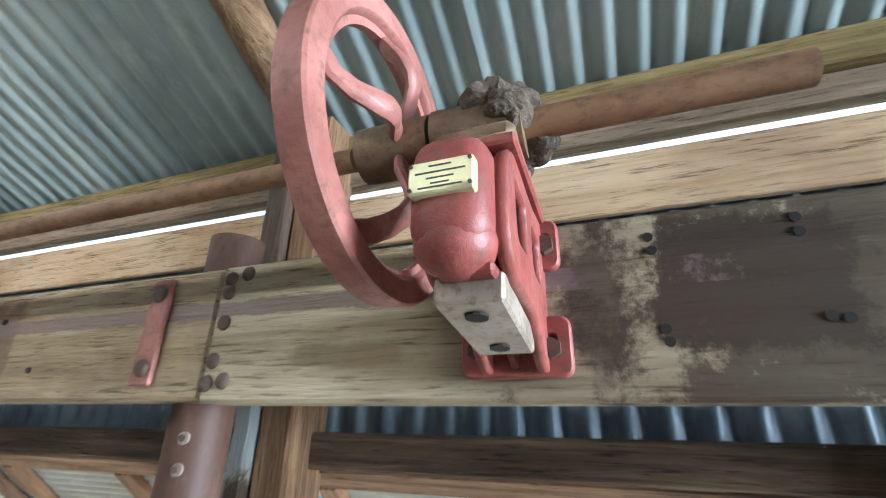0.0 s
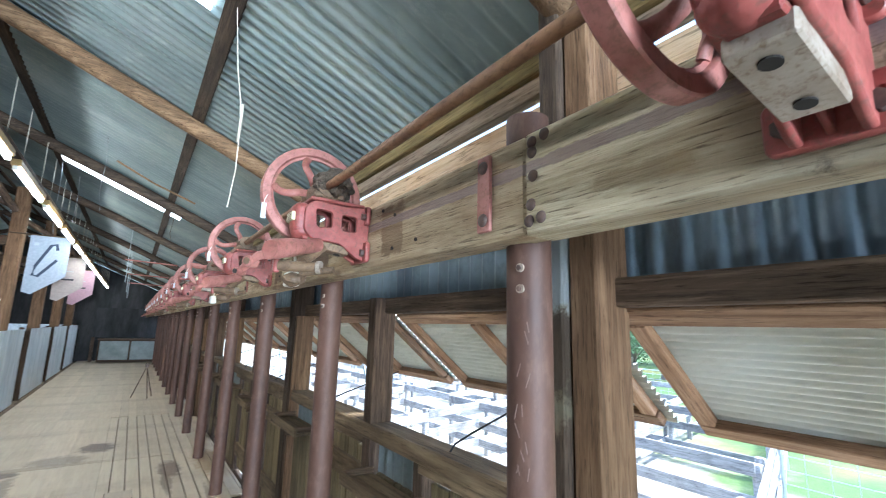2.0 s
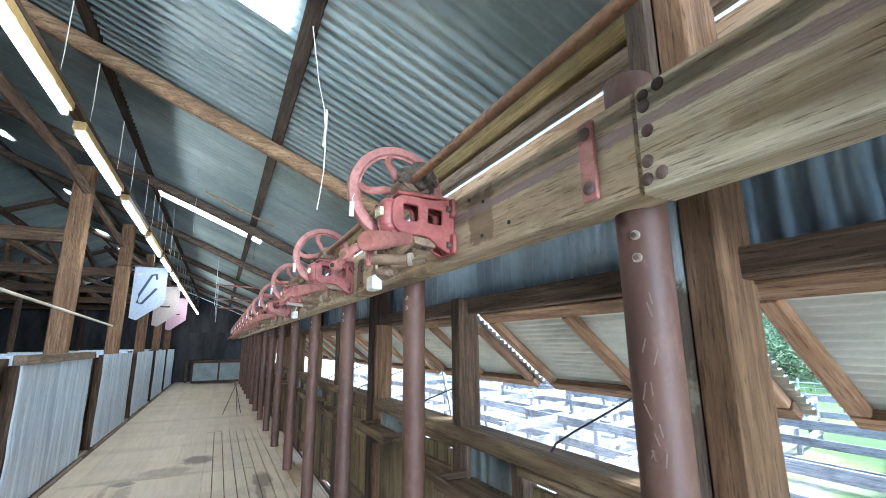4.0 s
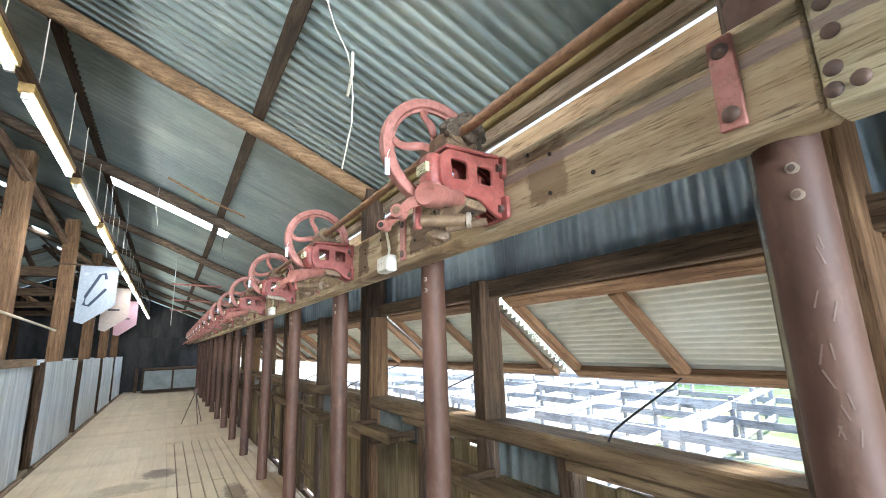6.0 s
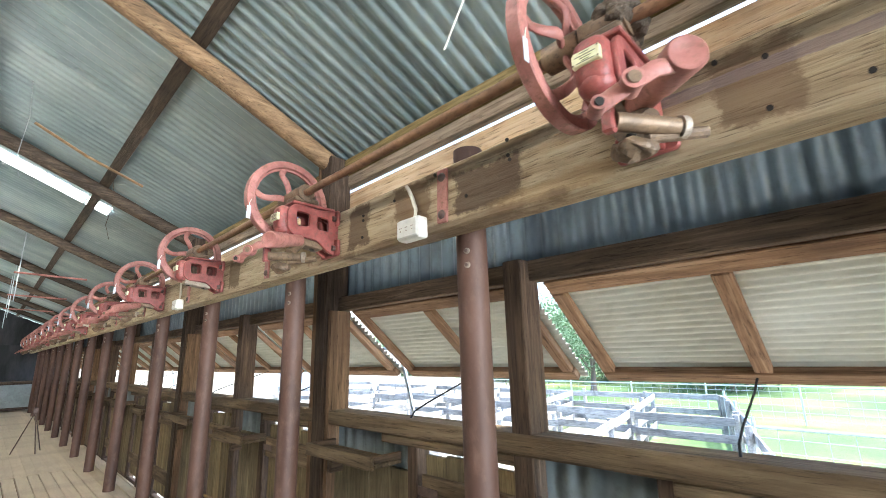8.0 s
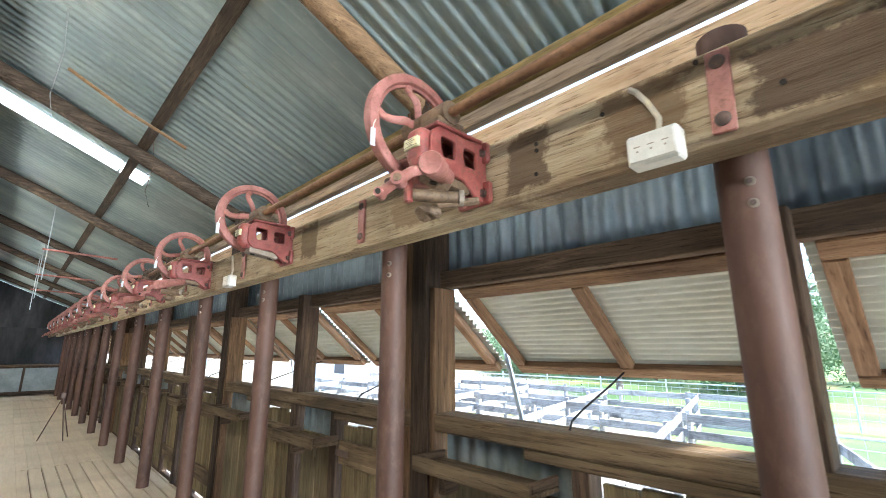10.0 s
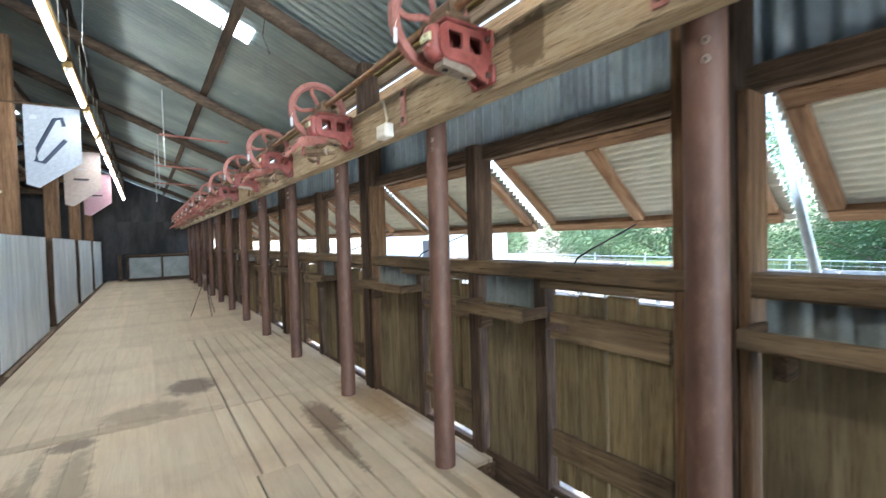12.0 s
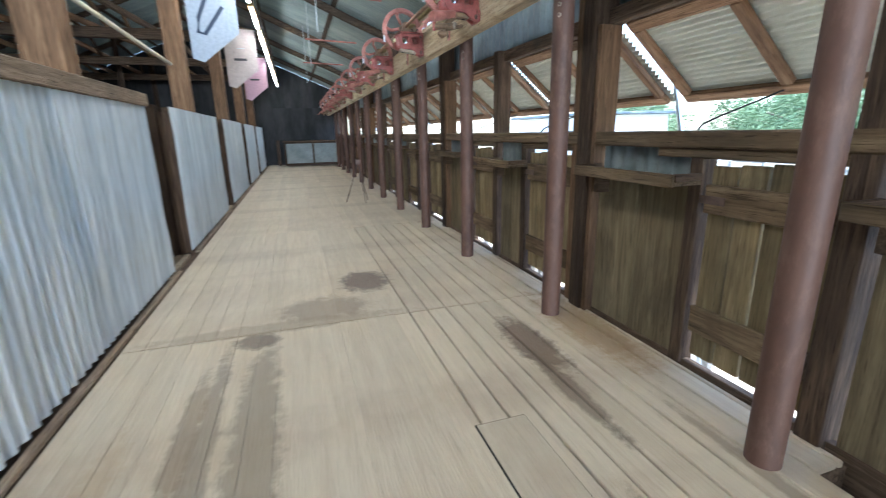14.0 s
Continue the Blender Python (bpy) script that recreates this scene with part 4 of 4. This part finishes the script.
def slat_gate(x0, x1):
    t = thing("chute_gate", "ledged timber gate of upright slats with daylight between", "gate", (x0, 1.07, 0.06), "chute gates")
    w = x1 - x0
    count = max(3, round(w / 0.135))
    sw = w / count
    for k in range(count):
        part("slat", box_bm(k * sw + 0.004, (k + 1) * sw - 0.003 - 0.004 * (k % 2), 0, 0.022, 0.0, 0.866 + 0.010 * ((k * 7) % 3 - 1), bevel=0.003), M_GATE, t)
    for z in (0.12, 0.66):
        part("ledge", box_bm(0.0, w, -0.026, -0.001, z, z + 0.12, bevel=0.004), M_SILL, t)
    part("hinge", box_bm(-0.02, 0.10, -0.031, -0.0265, 0.70, 0.735, bevel=0.001), M_BOLT, t)
    return t


def wall_tray(x0, x1, z):
    t = thing("wall_tray", "shallow dark wooden shelf tray below the sill", "tray", (x0, 0, z), "wall trays")
    w = x1 - x0
    y0, y1 = 0.90, 1.055
    part("base", box_bm(0, w, y0, y1, 0, 0.018, bevel=0.003), M_SILL, t)
    part("front_lip", box_bm(0, w, y0 - 0.018, y0, -0.005, 0.05, bevel=0.003), M_SILL, t)
    for x in (0, w - 0.018):
        part("side_lip", box_bm(x, x + 0.018, y0 + 0.001, y1, 0.019, 0.05, bevel=0.003), M_DARKY, t)
    part("bracket", box_bm(0.05, 0.09, y0 + 0.08, y1, -0.10, -0.002, bevel=0.003), M_DARKY, t)
    return t


for j in range(-8, 15):
    x = bay_x(j)
    if j % 2 == 0:                       # bay from a stud up to a post
        lo, hi = x - BAY, x - 0.245 if j else x - 0.14
        board_panel(lo + 0.03, lo + 0.40)
        slat_gate(lo + 0.498, hi - 0.012)
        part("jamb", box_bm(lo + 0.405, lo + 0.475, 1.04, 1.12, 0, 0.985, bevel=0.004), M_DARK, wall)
        wall_tray(lo + 0.0, lo + 0.48, 0.81)
    else:
        lo, hi = x - BAY, x - 0.085
        board_panel(lo + 0.01, lo + 0.63)
        slat_gate(lo + 0.722, hi - 0.012)
        part("jamb", box_bm(lo + 0.635, lo + 0.70, 1.04, 1.12, 0, 0.985, bevel=0.004), M_DARK, wall)
        wall_tray(lo + 0.015, lo + (0.58 if j == 1 else 0.70), 0.865 if j == 1 else 0.835)
    part("kick_board", box_bm(x - BAY + 0.002, x - 0.002, 1.062, 1.10, -0.3, 0.018, bevel=0.003), M_DARKX, wall)
    bm = corrugated_bm(0.38 if j % 2 == 0 else 0.62, 0.165, 0.083, 0.016)
    bmesh.ops.transform(bm, matrix=frame_matrix((x - BAY + 0.02, 1.085, 0.82), (1, 0, 0), (0, 0, 1)), verts=bm.verts)
    part("sheet_scrap", bm, M_BINSHEET, wall, "dull grey corrugated sheet under the sill")
    part("under_rail", box_bm(x - BAY + 0.45, x - 0.002, 1.035, 1.075, 0.945, 0.983, bevel=0.004), M_SILL, wall)
    if j % 2 and j > 0:
        arm = thing("window_strut", "grey galvanised strut outside the window", "strut", group="window struts")
        part("bar", sweep_bm([(x - BAY - 0.115, 1.55, 1.66), (x - BAY - 0.02, 1.655, 1.0), (x - BAY + 0.16, 1.97, -1.0)], 0.020, 0.014, 8), M_ARM, arm)

# ---- pens: openings, slats, posts ----
for k in range(-5, 6):
    a = -5.40 - 3.2 * k
    sl = thing("pen_threshold", "worn slatted timber grating inside a pen opening", "grating", (a, 0, 0), "pen gratings")
    for q in range(9):
        part("slat", box_bm(0.01, 0.68, FENCE_Y - 0.62 + q * 0.068, FENCE_Y - 0.62 + q * 0.068 + 0.048, -0.048, -0.004, bevel=0.004), M_SLAT, sl)
    pw = thing("pen_partition", "galvanised sheet partition on dark posts beside a pen opening", "partition", (a, 0, 0), "pen partitions")
    part("corner_post", box_bm(-0.12, -0.006, FENCE_Y - 0.19, FENCE_Y - 0.125, -0.04, 1.36, bevel=0.006), M_DARK, pw)
    for q in range(7):
        part("board", box_bm(-0.035, -0.008, FENCE_Y - 0.193 - (q + 1) * 0.42, FENCE_Y - 0.196 - q * 0.42, 0.10, 1.34, bevel=0.003), M_GALV, pw, "galvanised sheet with rust stains")
    part("bottom_rail", box_bm(0.0, 0.05, FENCE_Y - 2.0, FENCE_Y - 0.2, 0.12, 0.24, bevel=0.004), M_SLAT, pw)
    po = thing("roof_post", "tall squared timber roof post rising from the pens", "post", (a - 1.75, -1.82, -0.05), "roof posts")
    part("shaft", box_bm(-0.10, 0.10, -0.1, 0.1, 0, roof_z(-1.82) - 0.05, bevel=0.012), M_POST, po)
    p2 = thing("roof_post", "slender round pole post among the pens", "post", (a - 0.6, -4.9, -0.05), "roof posts")
    part("shaft", cyl_bm((0, 0, 0), (0.03, 0.02, roof_z(-4.9) - 0.05), 0.085, 12, 0.07), M_DARK, p2, smooth=True)
    tie = thing("tie_beam", "old brown roof tie beam with crooked pole struts", "roof timber", group="roof ties")
    part("tie", box_bm(a - 1.84, a - 1.72, BACK_Y + 0.05, -1.93, 2.75, 2.92, bevel=0.01), M_DARKY, tie)
    rng = random.Random(k + 9)
    for q in range(5):
        y0 = -2.3 - q * 1.1 + rng.uniform(-0.2, 0.2)
        part("strut", sweep_bm([(a - 1.78, y0, 2.9), (a - 1.72 + rng.uniform(-0.2, 0.2), y0 - 0.35 + rng.uniform(-0.3, 0.5), 3.3), (a - 1.75, y0 - 0.5, max(3.32, min(roof_z(y0 - 0.5) - 0.06, 3.9)))], 0.04, seg=8), M_WARM if q % 2 else M_DARK, tie)
for y, z in ((-1.82, 3.40), (-2.9, 2.98), (-3.8, 2.98), (-4.9, 2.98), (-6.3, 2.98), (-5.6, 2.98), (-7.2, 2.98)):
    r = thing("pole_rail", "long rough timber pole lying through the roof frame", "rail", group="rough poles")
    part("pole", sweep_bm([(END_X + 0.1, y, z), (-16, y + 0.15, z + 0.1), (-11, y - 0.1, z - 0.05), (-6, y + 0.1, z + 0.06), (3.5, y, z), (11.5, y, z)], 0.055, seg=8), M_WARMX if y < -3 else M_DARKX, r, smooth=True)
pp = thing("pen_rail", "thin pale pole rail above the pen wall", "rail")
part("pole", sweep_bm([(-2.2, -1.75, 2.05), (-5, -1.72, 1.93), (-9.4, -1.70, 1.80)], 0.016, seg=8), M_CORD, pp)

# ---- strip lights ----
conduit = thing("light_track", "timber batten carrying the strip lights under the rafters", "batten")
part("batten", box_bm(END_X + 0.1, 11.5, -1.0, -0.93, 2.845, 2.88, bevel=0.003), M_DARKX, conduit)


def strip_light():
    t = thing("strip_light", "lit fluorescent tube in a slim yellowed batten fitting", "strip light", group="strip lights")
    part("fitting", box_bm(-0.64, 0.64, -0.035, 0.035, 0.035, 0.09, bevel=0.006), M_LAMPBODY, t)
    part("tube", cyl_bm((-0.6, 0, 0.015), (0.6, 0, 0.015), 0.019, 12), M_TUBE, t, "glowing white tube", smooth=True)
    for x in (-0.62, 0.62):
        part("tube_holder", box_bm(x - 0.012, x + 0.012, -0.018, 0.018, -0.005, 0.034, bevel=0.002), M_WHITE, t)
    for x in (-0.45, 0.45):
        part("hanger", sweep_bm([(x, 0, 0.09), (x + 0.01, 0.005, 0.3), (x, 0, 0.62)], 0.003, seg=5), M_CORD, t)
    return t


L0 = strip_light()
L0.matrix_basis = pose(-4.08, -0.965, 2.755)
for k in range(-2, 12):
    if k:
        copy_thing(L0, pose(-4.08 - 1.53 * k, -0.965, 2.755))

# skylight sheets let into the roof; emission stands in for daylight through them
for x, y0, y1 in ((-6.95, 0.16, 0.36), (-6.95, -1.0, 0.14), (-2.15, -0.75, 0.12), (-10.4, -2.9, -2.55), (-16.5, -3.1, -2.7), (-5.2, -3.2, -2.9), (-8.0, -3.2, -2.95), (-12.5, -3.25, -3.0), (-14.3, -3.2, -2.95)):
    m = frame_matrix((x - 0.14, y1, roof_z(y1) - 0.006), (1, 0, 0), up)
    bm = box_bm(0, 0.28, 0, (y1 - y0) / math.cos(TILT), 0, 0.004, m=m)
    structure(link_mesh("skylight", bm, M_SKYLIGHT), "translucent roof sheet, its daylight given as a glow", "skylight")

# ---- banners ----
def banner(x, cloth, mark):
    t = thing("banner", "hanging cloth banner with a pointed end and a dark drawn mark", "banner", (x, 0, 0), "hall banners")
    out = [(-1.62, 2.96), (-1.08, 2.96), (-1.08, 2.27), (-1.5, 1.94), (-1.62, 1.98)]
    part("cloth", plate_bm([out], 0.006, frame_matrix((0, 0, 0), (0, 1, 0), (0, 0, 1)), 0.001), cloth, t)
    part("rod", cyl_bm((0, -1.90, 2.965), (0, -1.06, 2.965), 0.012, 10), M_DARKY, t)
    if mark:
        part("mark", sweep_bm([(0.006, -1.23, 2.55), (0.006, -1.45, 2.25), (0.006, -1.52, 2.27), (0.006, -1.50, 2.42), (0.006, -1.33, 2.80), (0.006, -1.26, 2.82), (0.006, -1.24, 2.72)], 0.004, 0.022, 8), M_BLUEINK, t)
        part("line", box_bm(0.003, 0.006, -1.56, -1.50, 2.78, 2.83), M_ARM, t)
    else:
        part("line", box_bm(0.003, 0.006, -1.48, -1.26, 2.42, 2.46), M_INK, t)
        part("line", box_bm(0.003, 0.006, -1.42, -1.28, 2.62, 2.635), M_ARM, t)
    return t


banner(-10.238, M_BANNER, True)
banner(-13.438, M_BANNER2, False)
banner(-16.638, M_BANNER3, False)

# ---- far end ----
bin_ = thing("wool_bin", "low bin with two pale metal sheets in a dark frame", "bin", (-20.3, 0.02, 0))
part("carcass", box_bm(-0.75, 0, -0.95, 0.95, 0.05, 0.84, bevel=0.01), M_DARK, bin_)
for y in (-0.46, 0.46):
    part("panel", box_bm(0.002, 0.014, y - 0.43, y + 0.43, 0.13, 0.79, bevel=0.004), M_BINSHEET, bin_)
part("rim", box_bm(-0.75, 0.03, -0.98, 0.98, 0.842, 0.88, bevel=0.006), M_DARKY, bin_)
press = thing("sheet_screen", "galvanised sheet screen standing behind the bin", "screen", (-21.3, -0.3, 0))
# galvanised sheet, darkened in colour for the dim far end
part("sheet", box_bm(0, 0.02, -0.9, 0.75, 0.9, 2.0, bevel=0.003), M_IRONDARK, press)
part("leg", box_bm(-0.06, -0.001, -0.9, -0.8, 0, 2.0, bevel=0.004), M_DARK, press)
part("leg", box_bm(-0.06, -0.001, 0.65, 0.75, 0, 2.0, bevel=0.004), M_DARK, press)
chute = thing("chute", "dark sloping timber chute beside the end wall", "chute", (-20.9, 0.85, 0))
part("ramp", box_bm(-0.2, 0.2, -0.05, 0.05, 0.9, 2.7, m=pose(0, 0, 0, -14), bevel=0.01), M_DARK, chute)
part("foot", box_bm(-0.2, 0.2, 0.1, 0.3, 0, 1.0, bevel=0.01), M_DARK, chute)
# red pipe frames above the far gear
for x, z in ((-9.6, 2.60), (-11.9, 2.55), (-14.0, 2.5)):
    f = thing("pipe_hanger", "thin red pipe arm hung on a white rod over the gear", "hanger", (x, 0, 0), "pipe hangers")
    part("arm", cyl_bm((0, -0.25, z), (0, 0.55, z - 0.03), 0.014, 8), M_PINK, f)
    part("rod", cyl_bm((0, -0.2, z - 0.4), (0, -0.2, roof_z(-0.2) - 0.01), 0.006, 8), M_ARM, f)
tri = thing("floor_stand", "small thin black tripod stand on the floor", "stand", (-11.2, 0.35, 0))
for a in (0.3, 2.4, 4.5):
    part("leg", sweep_bm([(0, 0, 0.62), (0.22 * math.cos(a), 0.22 * math.sin(a), 0.0)], 0.008, seg=6), M_BOLT, tri)
part("head", box_bm(-0.03, 0.03, -0.03, 0.03, 0.6, 0.68, bevel=0.006), M_BOLT, tri)

lath = thing("roof_lath", "thin rough lath nailed under the roof sheets", "lath")
part("stick", sweep_bm([(-5.75, 0.42, roof_z(0.42) - 0.03), (-5.72, 0.0, roof_z(0.0) - 0.06), (-5.70, -0.35, roof_z(-0.35) - 0.04)], 0.018, 0.010, 8), M_RAFTER, lath)

# cords hanging from the rafters
cord = thing("hanging_cord", "frayed pale cord hanging from a rafter", "cord")
zt = roof_z(0.21) - 0.05
part("strand", sweep_bm([(-2.08, 0.21, zt), (-2.02, 0.212, zt - 0.12), (-1.86, 0.215, zt - 0.42), (-1.73, 0.22, 2.34), (-1.69, 0.22, 2.24), (-1.675, 0.22, 2.15), (-1.69, 0.222, 2.07), (-1.77, 0.22, 1.95)], 0.0022, seg=6), M_CORD, cord)
part("knot", sweep_bm([(-1.74, 0.225, 2.19), (-1.69, 0.222, 2.24), (-1.68, 0.22, 2.31)], 0.005, seg=6), M_CORD, cord)
for x, y, d in ((-7.0, -0.95, 0.9), (-5.0, -0.4, 0.7), (-7.3, -0.8, 0.8), (-5.9, 0.22, 0.55)):
    c = thing("hanging_cord", "thin cord looped down from the roof timbers", "cord", group="roof cords")
    z = roof_z(y) - 0.06
    part("strand", sweep_bm([(x, y, z), (x + 0.05, y + 0.02, z - d * 0.4), (x - 0.03, y, z - d * 0.75), (x + 0.02, y + 0.03, z - d)], 0.0025, seg=5), M_DARK if y > 0 else M_WIRE, c)

# ---- yards and paddock outside ----
GZ = -1.0
def yard_fence(p, q, rails=3, height=1.0):
    p, q = Vector((*p, GZ)), Vector((*q, GZ))
    t = thing("yard_fence", "weathered grey timber rail sheep yard fence", "fence", tuple(p), "yard fences", rz=math.degrees(math.atan2(q.y - p.y, q.x - p.x)))
    d = (q - p).length
    count = max(1, round(d / 1.9))
    rng = random.Random(int(d * 100 + p.x * 7))
    for k in range(count + 1):
        part("post", cyl_bm((d * k / count, 0, -0.1), (d * k / count, 0, height + 0.08 + rng.uniform(0, 0.1)), 0.06, 8), M_RAIL, t)
    for r in range(rails):
        z = 0.25 + (height - 0.3) * r / (rails - 1)
        for k in range(count):
            dz = rng.uniform(-0.04, 0.04)
            part("rail", box_bm(d * k / count, d * (k + 1) / count, -0.085, -0.05, z + dz, z + dz + 0.15, bevel=0.006), M_RAIL, t)
    return t


for x in (-17.0, -13.0, -9.6, -6.6, -4.0):
    yard_fence((x, 2.7), (x - 2.4, 13.4), 3, 0.98)
yard_fence((-1.4, 2.7), (-4.6, 13.4), 3, 1.0)
yard_fence((-21, 2.6), (-1.4, 2.6), 3, 0.9)
yard_fence((-22, 6.0), (-2.4, 6.0), 3, 1.0)
yard_fence((-22, 9.6), (-3.5, 9.6), 3, 1.0)
yard_fence((-22, 13.5), (-4.7, 13.5), 3, 1.0)


def mesh_fence(p, q):
    p, q = Vector((*p, GZ)), Vector((*q, GZ))
    d = (q - p).length
    t = thing("wire_fence", "galvanised pipe and wire mesh fence at the paddock edge", "fence", tuple(p), "wire fences", rz=math.degrees(math.atan2(q.y - p.y, q.x - p.x)))
    count = max(1, round(d / 2.6))
    for k in range(count + 1):
        part("post", cyl_bm((d * k / count, 0, 0), (d * k / count, 0, 1.25), 0.03, 8), M_ARM, t)
    part("top_pipe", cyl_bm((0, 0, 1.1), (d, 0, 1.1), 0.022, 8), M_ARM, t)
    wires = bmesh.new()
    for z in (0.15, 0.35, 0.55, 0.75, 0.95):
        add_cyl(wires, (0, 0, z), (d, 0, z), 0.006, 4)
    for k in range(int(d / 0.3)):
        add_cyl(wires, (k * 0.3, 0, 0.1), (k * 0.3, 0, 1.08), 0.004, 4)
    tagged(part("mesh", wires, M_ARM, t), kind="stuff")
    return t


mesh_fence((-3.0, 8.4), (9.0, 8.0))
mesh_fence((-24, 17.5), (12.0, 17.0))
mesh_fence((-3.0, 8.4), (-4.5, 13.2))

# grass tufts near the yards
rng = random.Random(5)
verts, faces = [], []
for k in range(9000):
    x, y = rng.uniform(-1.0, 12), rng.uniform(3.0, 22)
    h, a = rng.uniform(0.03, 0.11), rng.uniform(0, math.pi)
    w = rng.uniform(0.015, 0.05)
    i = len(verts)
    verts += [(x - w * math.cos(a), y - w * math.sin(a), GZ), (x + w * math.cos(a), y + w * math.sin(a), GZ), (x + rng.uniform(-0.05, 0.05), y + rng.uniform(-0.05, 0.05), GZ + h)]
    faces.append((i, i + 1, i + 2))
me = bpy.data.meshes.new("grass")
me.from_pydata(verts, [], faces)
me.materials.append(plain("grass_blades", (0.13, 0.21, 0.05), 0.8))
tagged(new("grass", me), "tufts of long green grass beside the yards", "grass", kind="stuff")


def tree(name, height, spread, seed):
    rng = random.Random(seed)
    t = thing(name, "tall gum tree with pale trunk and loose green crown", "tree", group="paddock trees")
    tr = bmesh.new()
    add_sweep(tr, [(0, 0, 0), (0.1, 0.05, height * 0.3), (-0.1, 0.1, height * 0.6)], 0.22, seg=8)
    tips = []
    for k in range(7):
        a = 2 * math.pi * k / 7 + rng.uniform(-0.3, 0.3)
        z0 = height * rng.uniform(0.12, 0.55)
        tip = Vector((math.cos(a) * spread * rng.uniform(0.5, 0.95), math.sin(a) * spread * rng.uniform(0.5, 0.95), z0 + height * rng.uniform(0.1, 0.4)))
        add_sweep(tr, [(0, 0, z0), tuple(tip * 0.5 + Vector((0, 0, z0 * 0.5 + 0.2))), tuple(tip)], 0.07, seg=6)
        tips.append(tip)
    part("trunk", tr, M_BARK, t)
    vs, fs = [], []
    for tip in tips + [Vector((0, 0, height * 0.75)), Vector((0.4, 0.3, height * 0.9)), Vector((0, 0, height * 0.5))]:
        for _ in range(16):
            c = tip + Vector((rng.gauss(0, spread * 0.33), rng.gauss(0, spread * 0.33), rng.gauss(-0.1, height * 0.10)))
            for _ in range(64):
                p = c + Vector((rng.gauss(0, 0.36), rng.gauss(0, 0.36), rng.gauss(0, 0.42)))
                d = Vector((rng.uniform(-1, 1), rng.uniform(-1, 1), rng.uniform(-1.2, 0.4))).normalized() * rng.uniform(0.06, 0.14)
                e = d.orthogonal().normalized() * rng.uniform(0.03, 0.055)
                i = len(vs)
                vs += [tuple(p - d), tuple(p + e), tuple(p + d), tuple(p - e)]
                fs.append((i, i + 1, i + 2, i + 3))
    me = bpy.data.meshes.new("crown")
    me.from_pydata(vs, [], fs)
    me.materials.append(M_LEAF)
    cr = new("crown", me)
    cr.parent = t
    return t


t1, t2 = tree("gum_tree", 8.5, 3.6, 1), tree("gum_tree", 6.5, 3.2, 2)
t1.matrix_basis, t2.matrix_basis = pose(-14, 25, GZ), pose(-7, 31, GZ)
rng = random.Random(11)
for k in range(24):
    copy_thing(t1 if k % 2 else t2, pose(-48 + k * 2.9 + rng.uniform(-1, 1), 33 + rng.uniform(-5, 10) + (8 if k > 15 else 0), GZ - 1.7, 0, 0, rng.uniform(0, 360)))

shed = thing("farm_building", "small white rendered farm building with a grey roof", "building", (-26, 15, GZ))
part("wall", box_bm(-4, 4, -2, 2, 0, 2.7), M_RENDER, shed)
part("roof", box_bm(-4.3, 4.3, -2.4, 2.4, 2.72, 2.85, bevel=0.02), M_CLAD, shed)
wd = part("window", box_bm(1.2, 2.2, -2.03, -2.005, 1.0, 2.0), M_INK, shed)
part("frame", box_bm(1.15, 2.25, -2.05, -2.032, 2.0, 2.06), M_RENDER, wd)

# ---- floor boards ----
rng = random.Random(21)
lib = {}
BREAKS = [11.9, 7.0, 3.9, -1.2, -3.6, -6.45, -9.2, -11.9, -14.6, -17.3, -21.9]
y, row = FENCE_Y + 0.06, 0
while y < 1.05:
    wide = -0.80 < y < -0.14
    w = 0.325 if wide else (0.118 if row % 3 else 0.105)
    w = min(w, 1.056 - y)
    by_hole = y + w > HOLE_Y + 0.02
    breaks = BREAKS[:5] + [HOLE_X1, HOLE_X0] + BREAKS[5:] if by_hole else BREAKS
    for a, b in zip(breaks, breaks[1:]):
        if a == HOLE_X1 and by_hole:
            continue
        gap = 0.010 if y > -0.16 and a > -6.5 else 0.0014
        key = (round(w, 3), a, b, gap)
        if key not in lib:
            bm = box_bm(0.005 if b == -6.45 else 0.0, a - b - 0.003, 0, w - gap, -0.026, 0, bevel=0.004 if gap > 0.002 else 0.0006)
            me = bpy.data.meshes.new("plank")
            bm.to_mesh(me)
            bm.free()
            me.materials.append(M_FLOOR)
            lib[key] = me
        ob = new("plank", lib[key])
        ob.parent = floor
        ob.location = (b, y, rng.uniform(-0.005, 0.001) if gap > 0.002 else rng.uniform(-0.0006, 0.0006))
    y += w
    row += 1
part("patch_joint", box_bm(-5.295, -4.776, -0.036, 0.173, 0.0005, 0.003), M_HOLE, floor, "dark joint round the floor patch")
patch = part("patch", box_bm(-5.29, -4.78, -0.03, 0.17, 0.002, 0.007, bevel=0.002), M_FLOOR, floor, "square repair patch let into the floor")
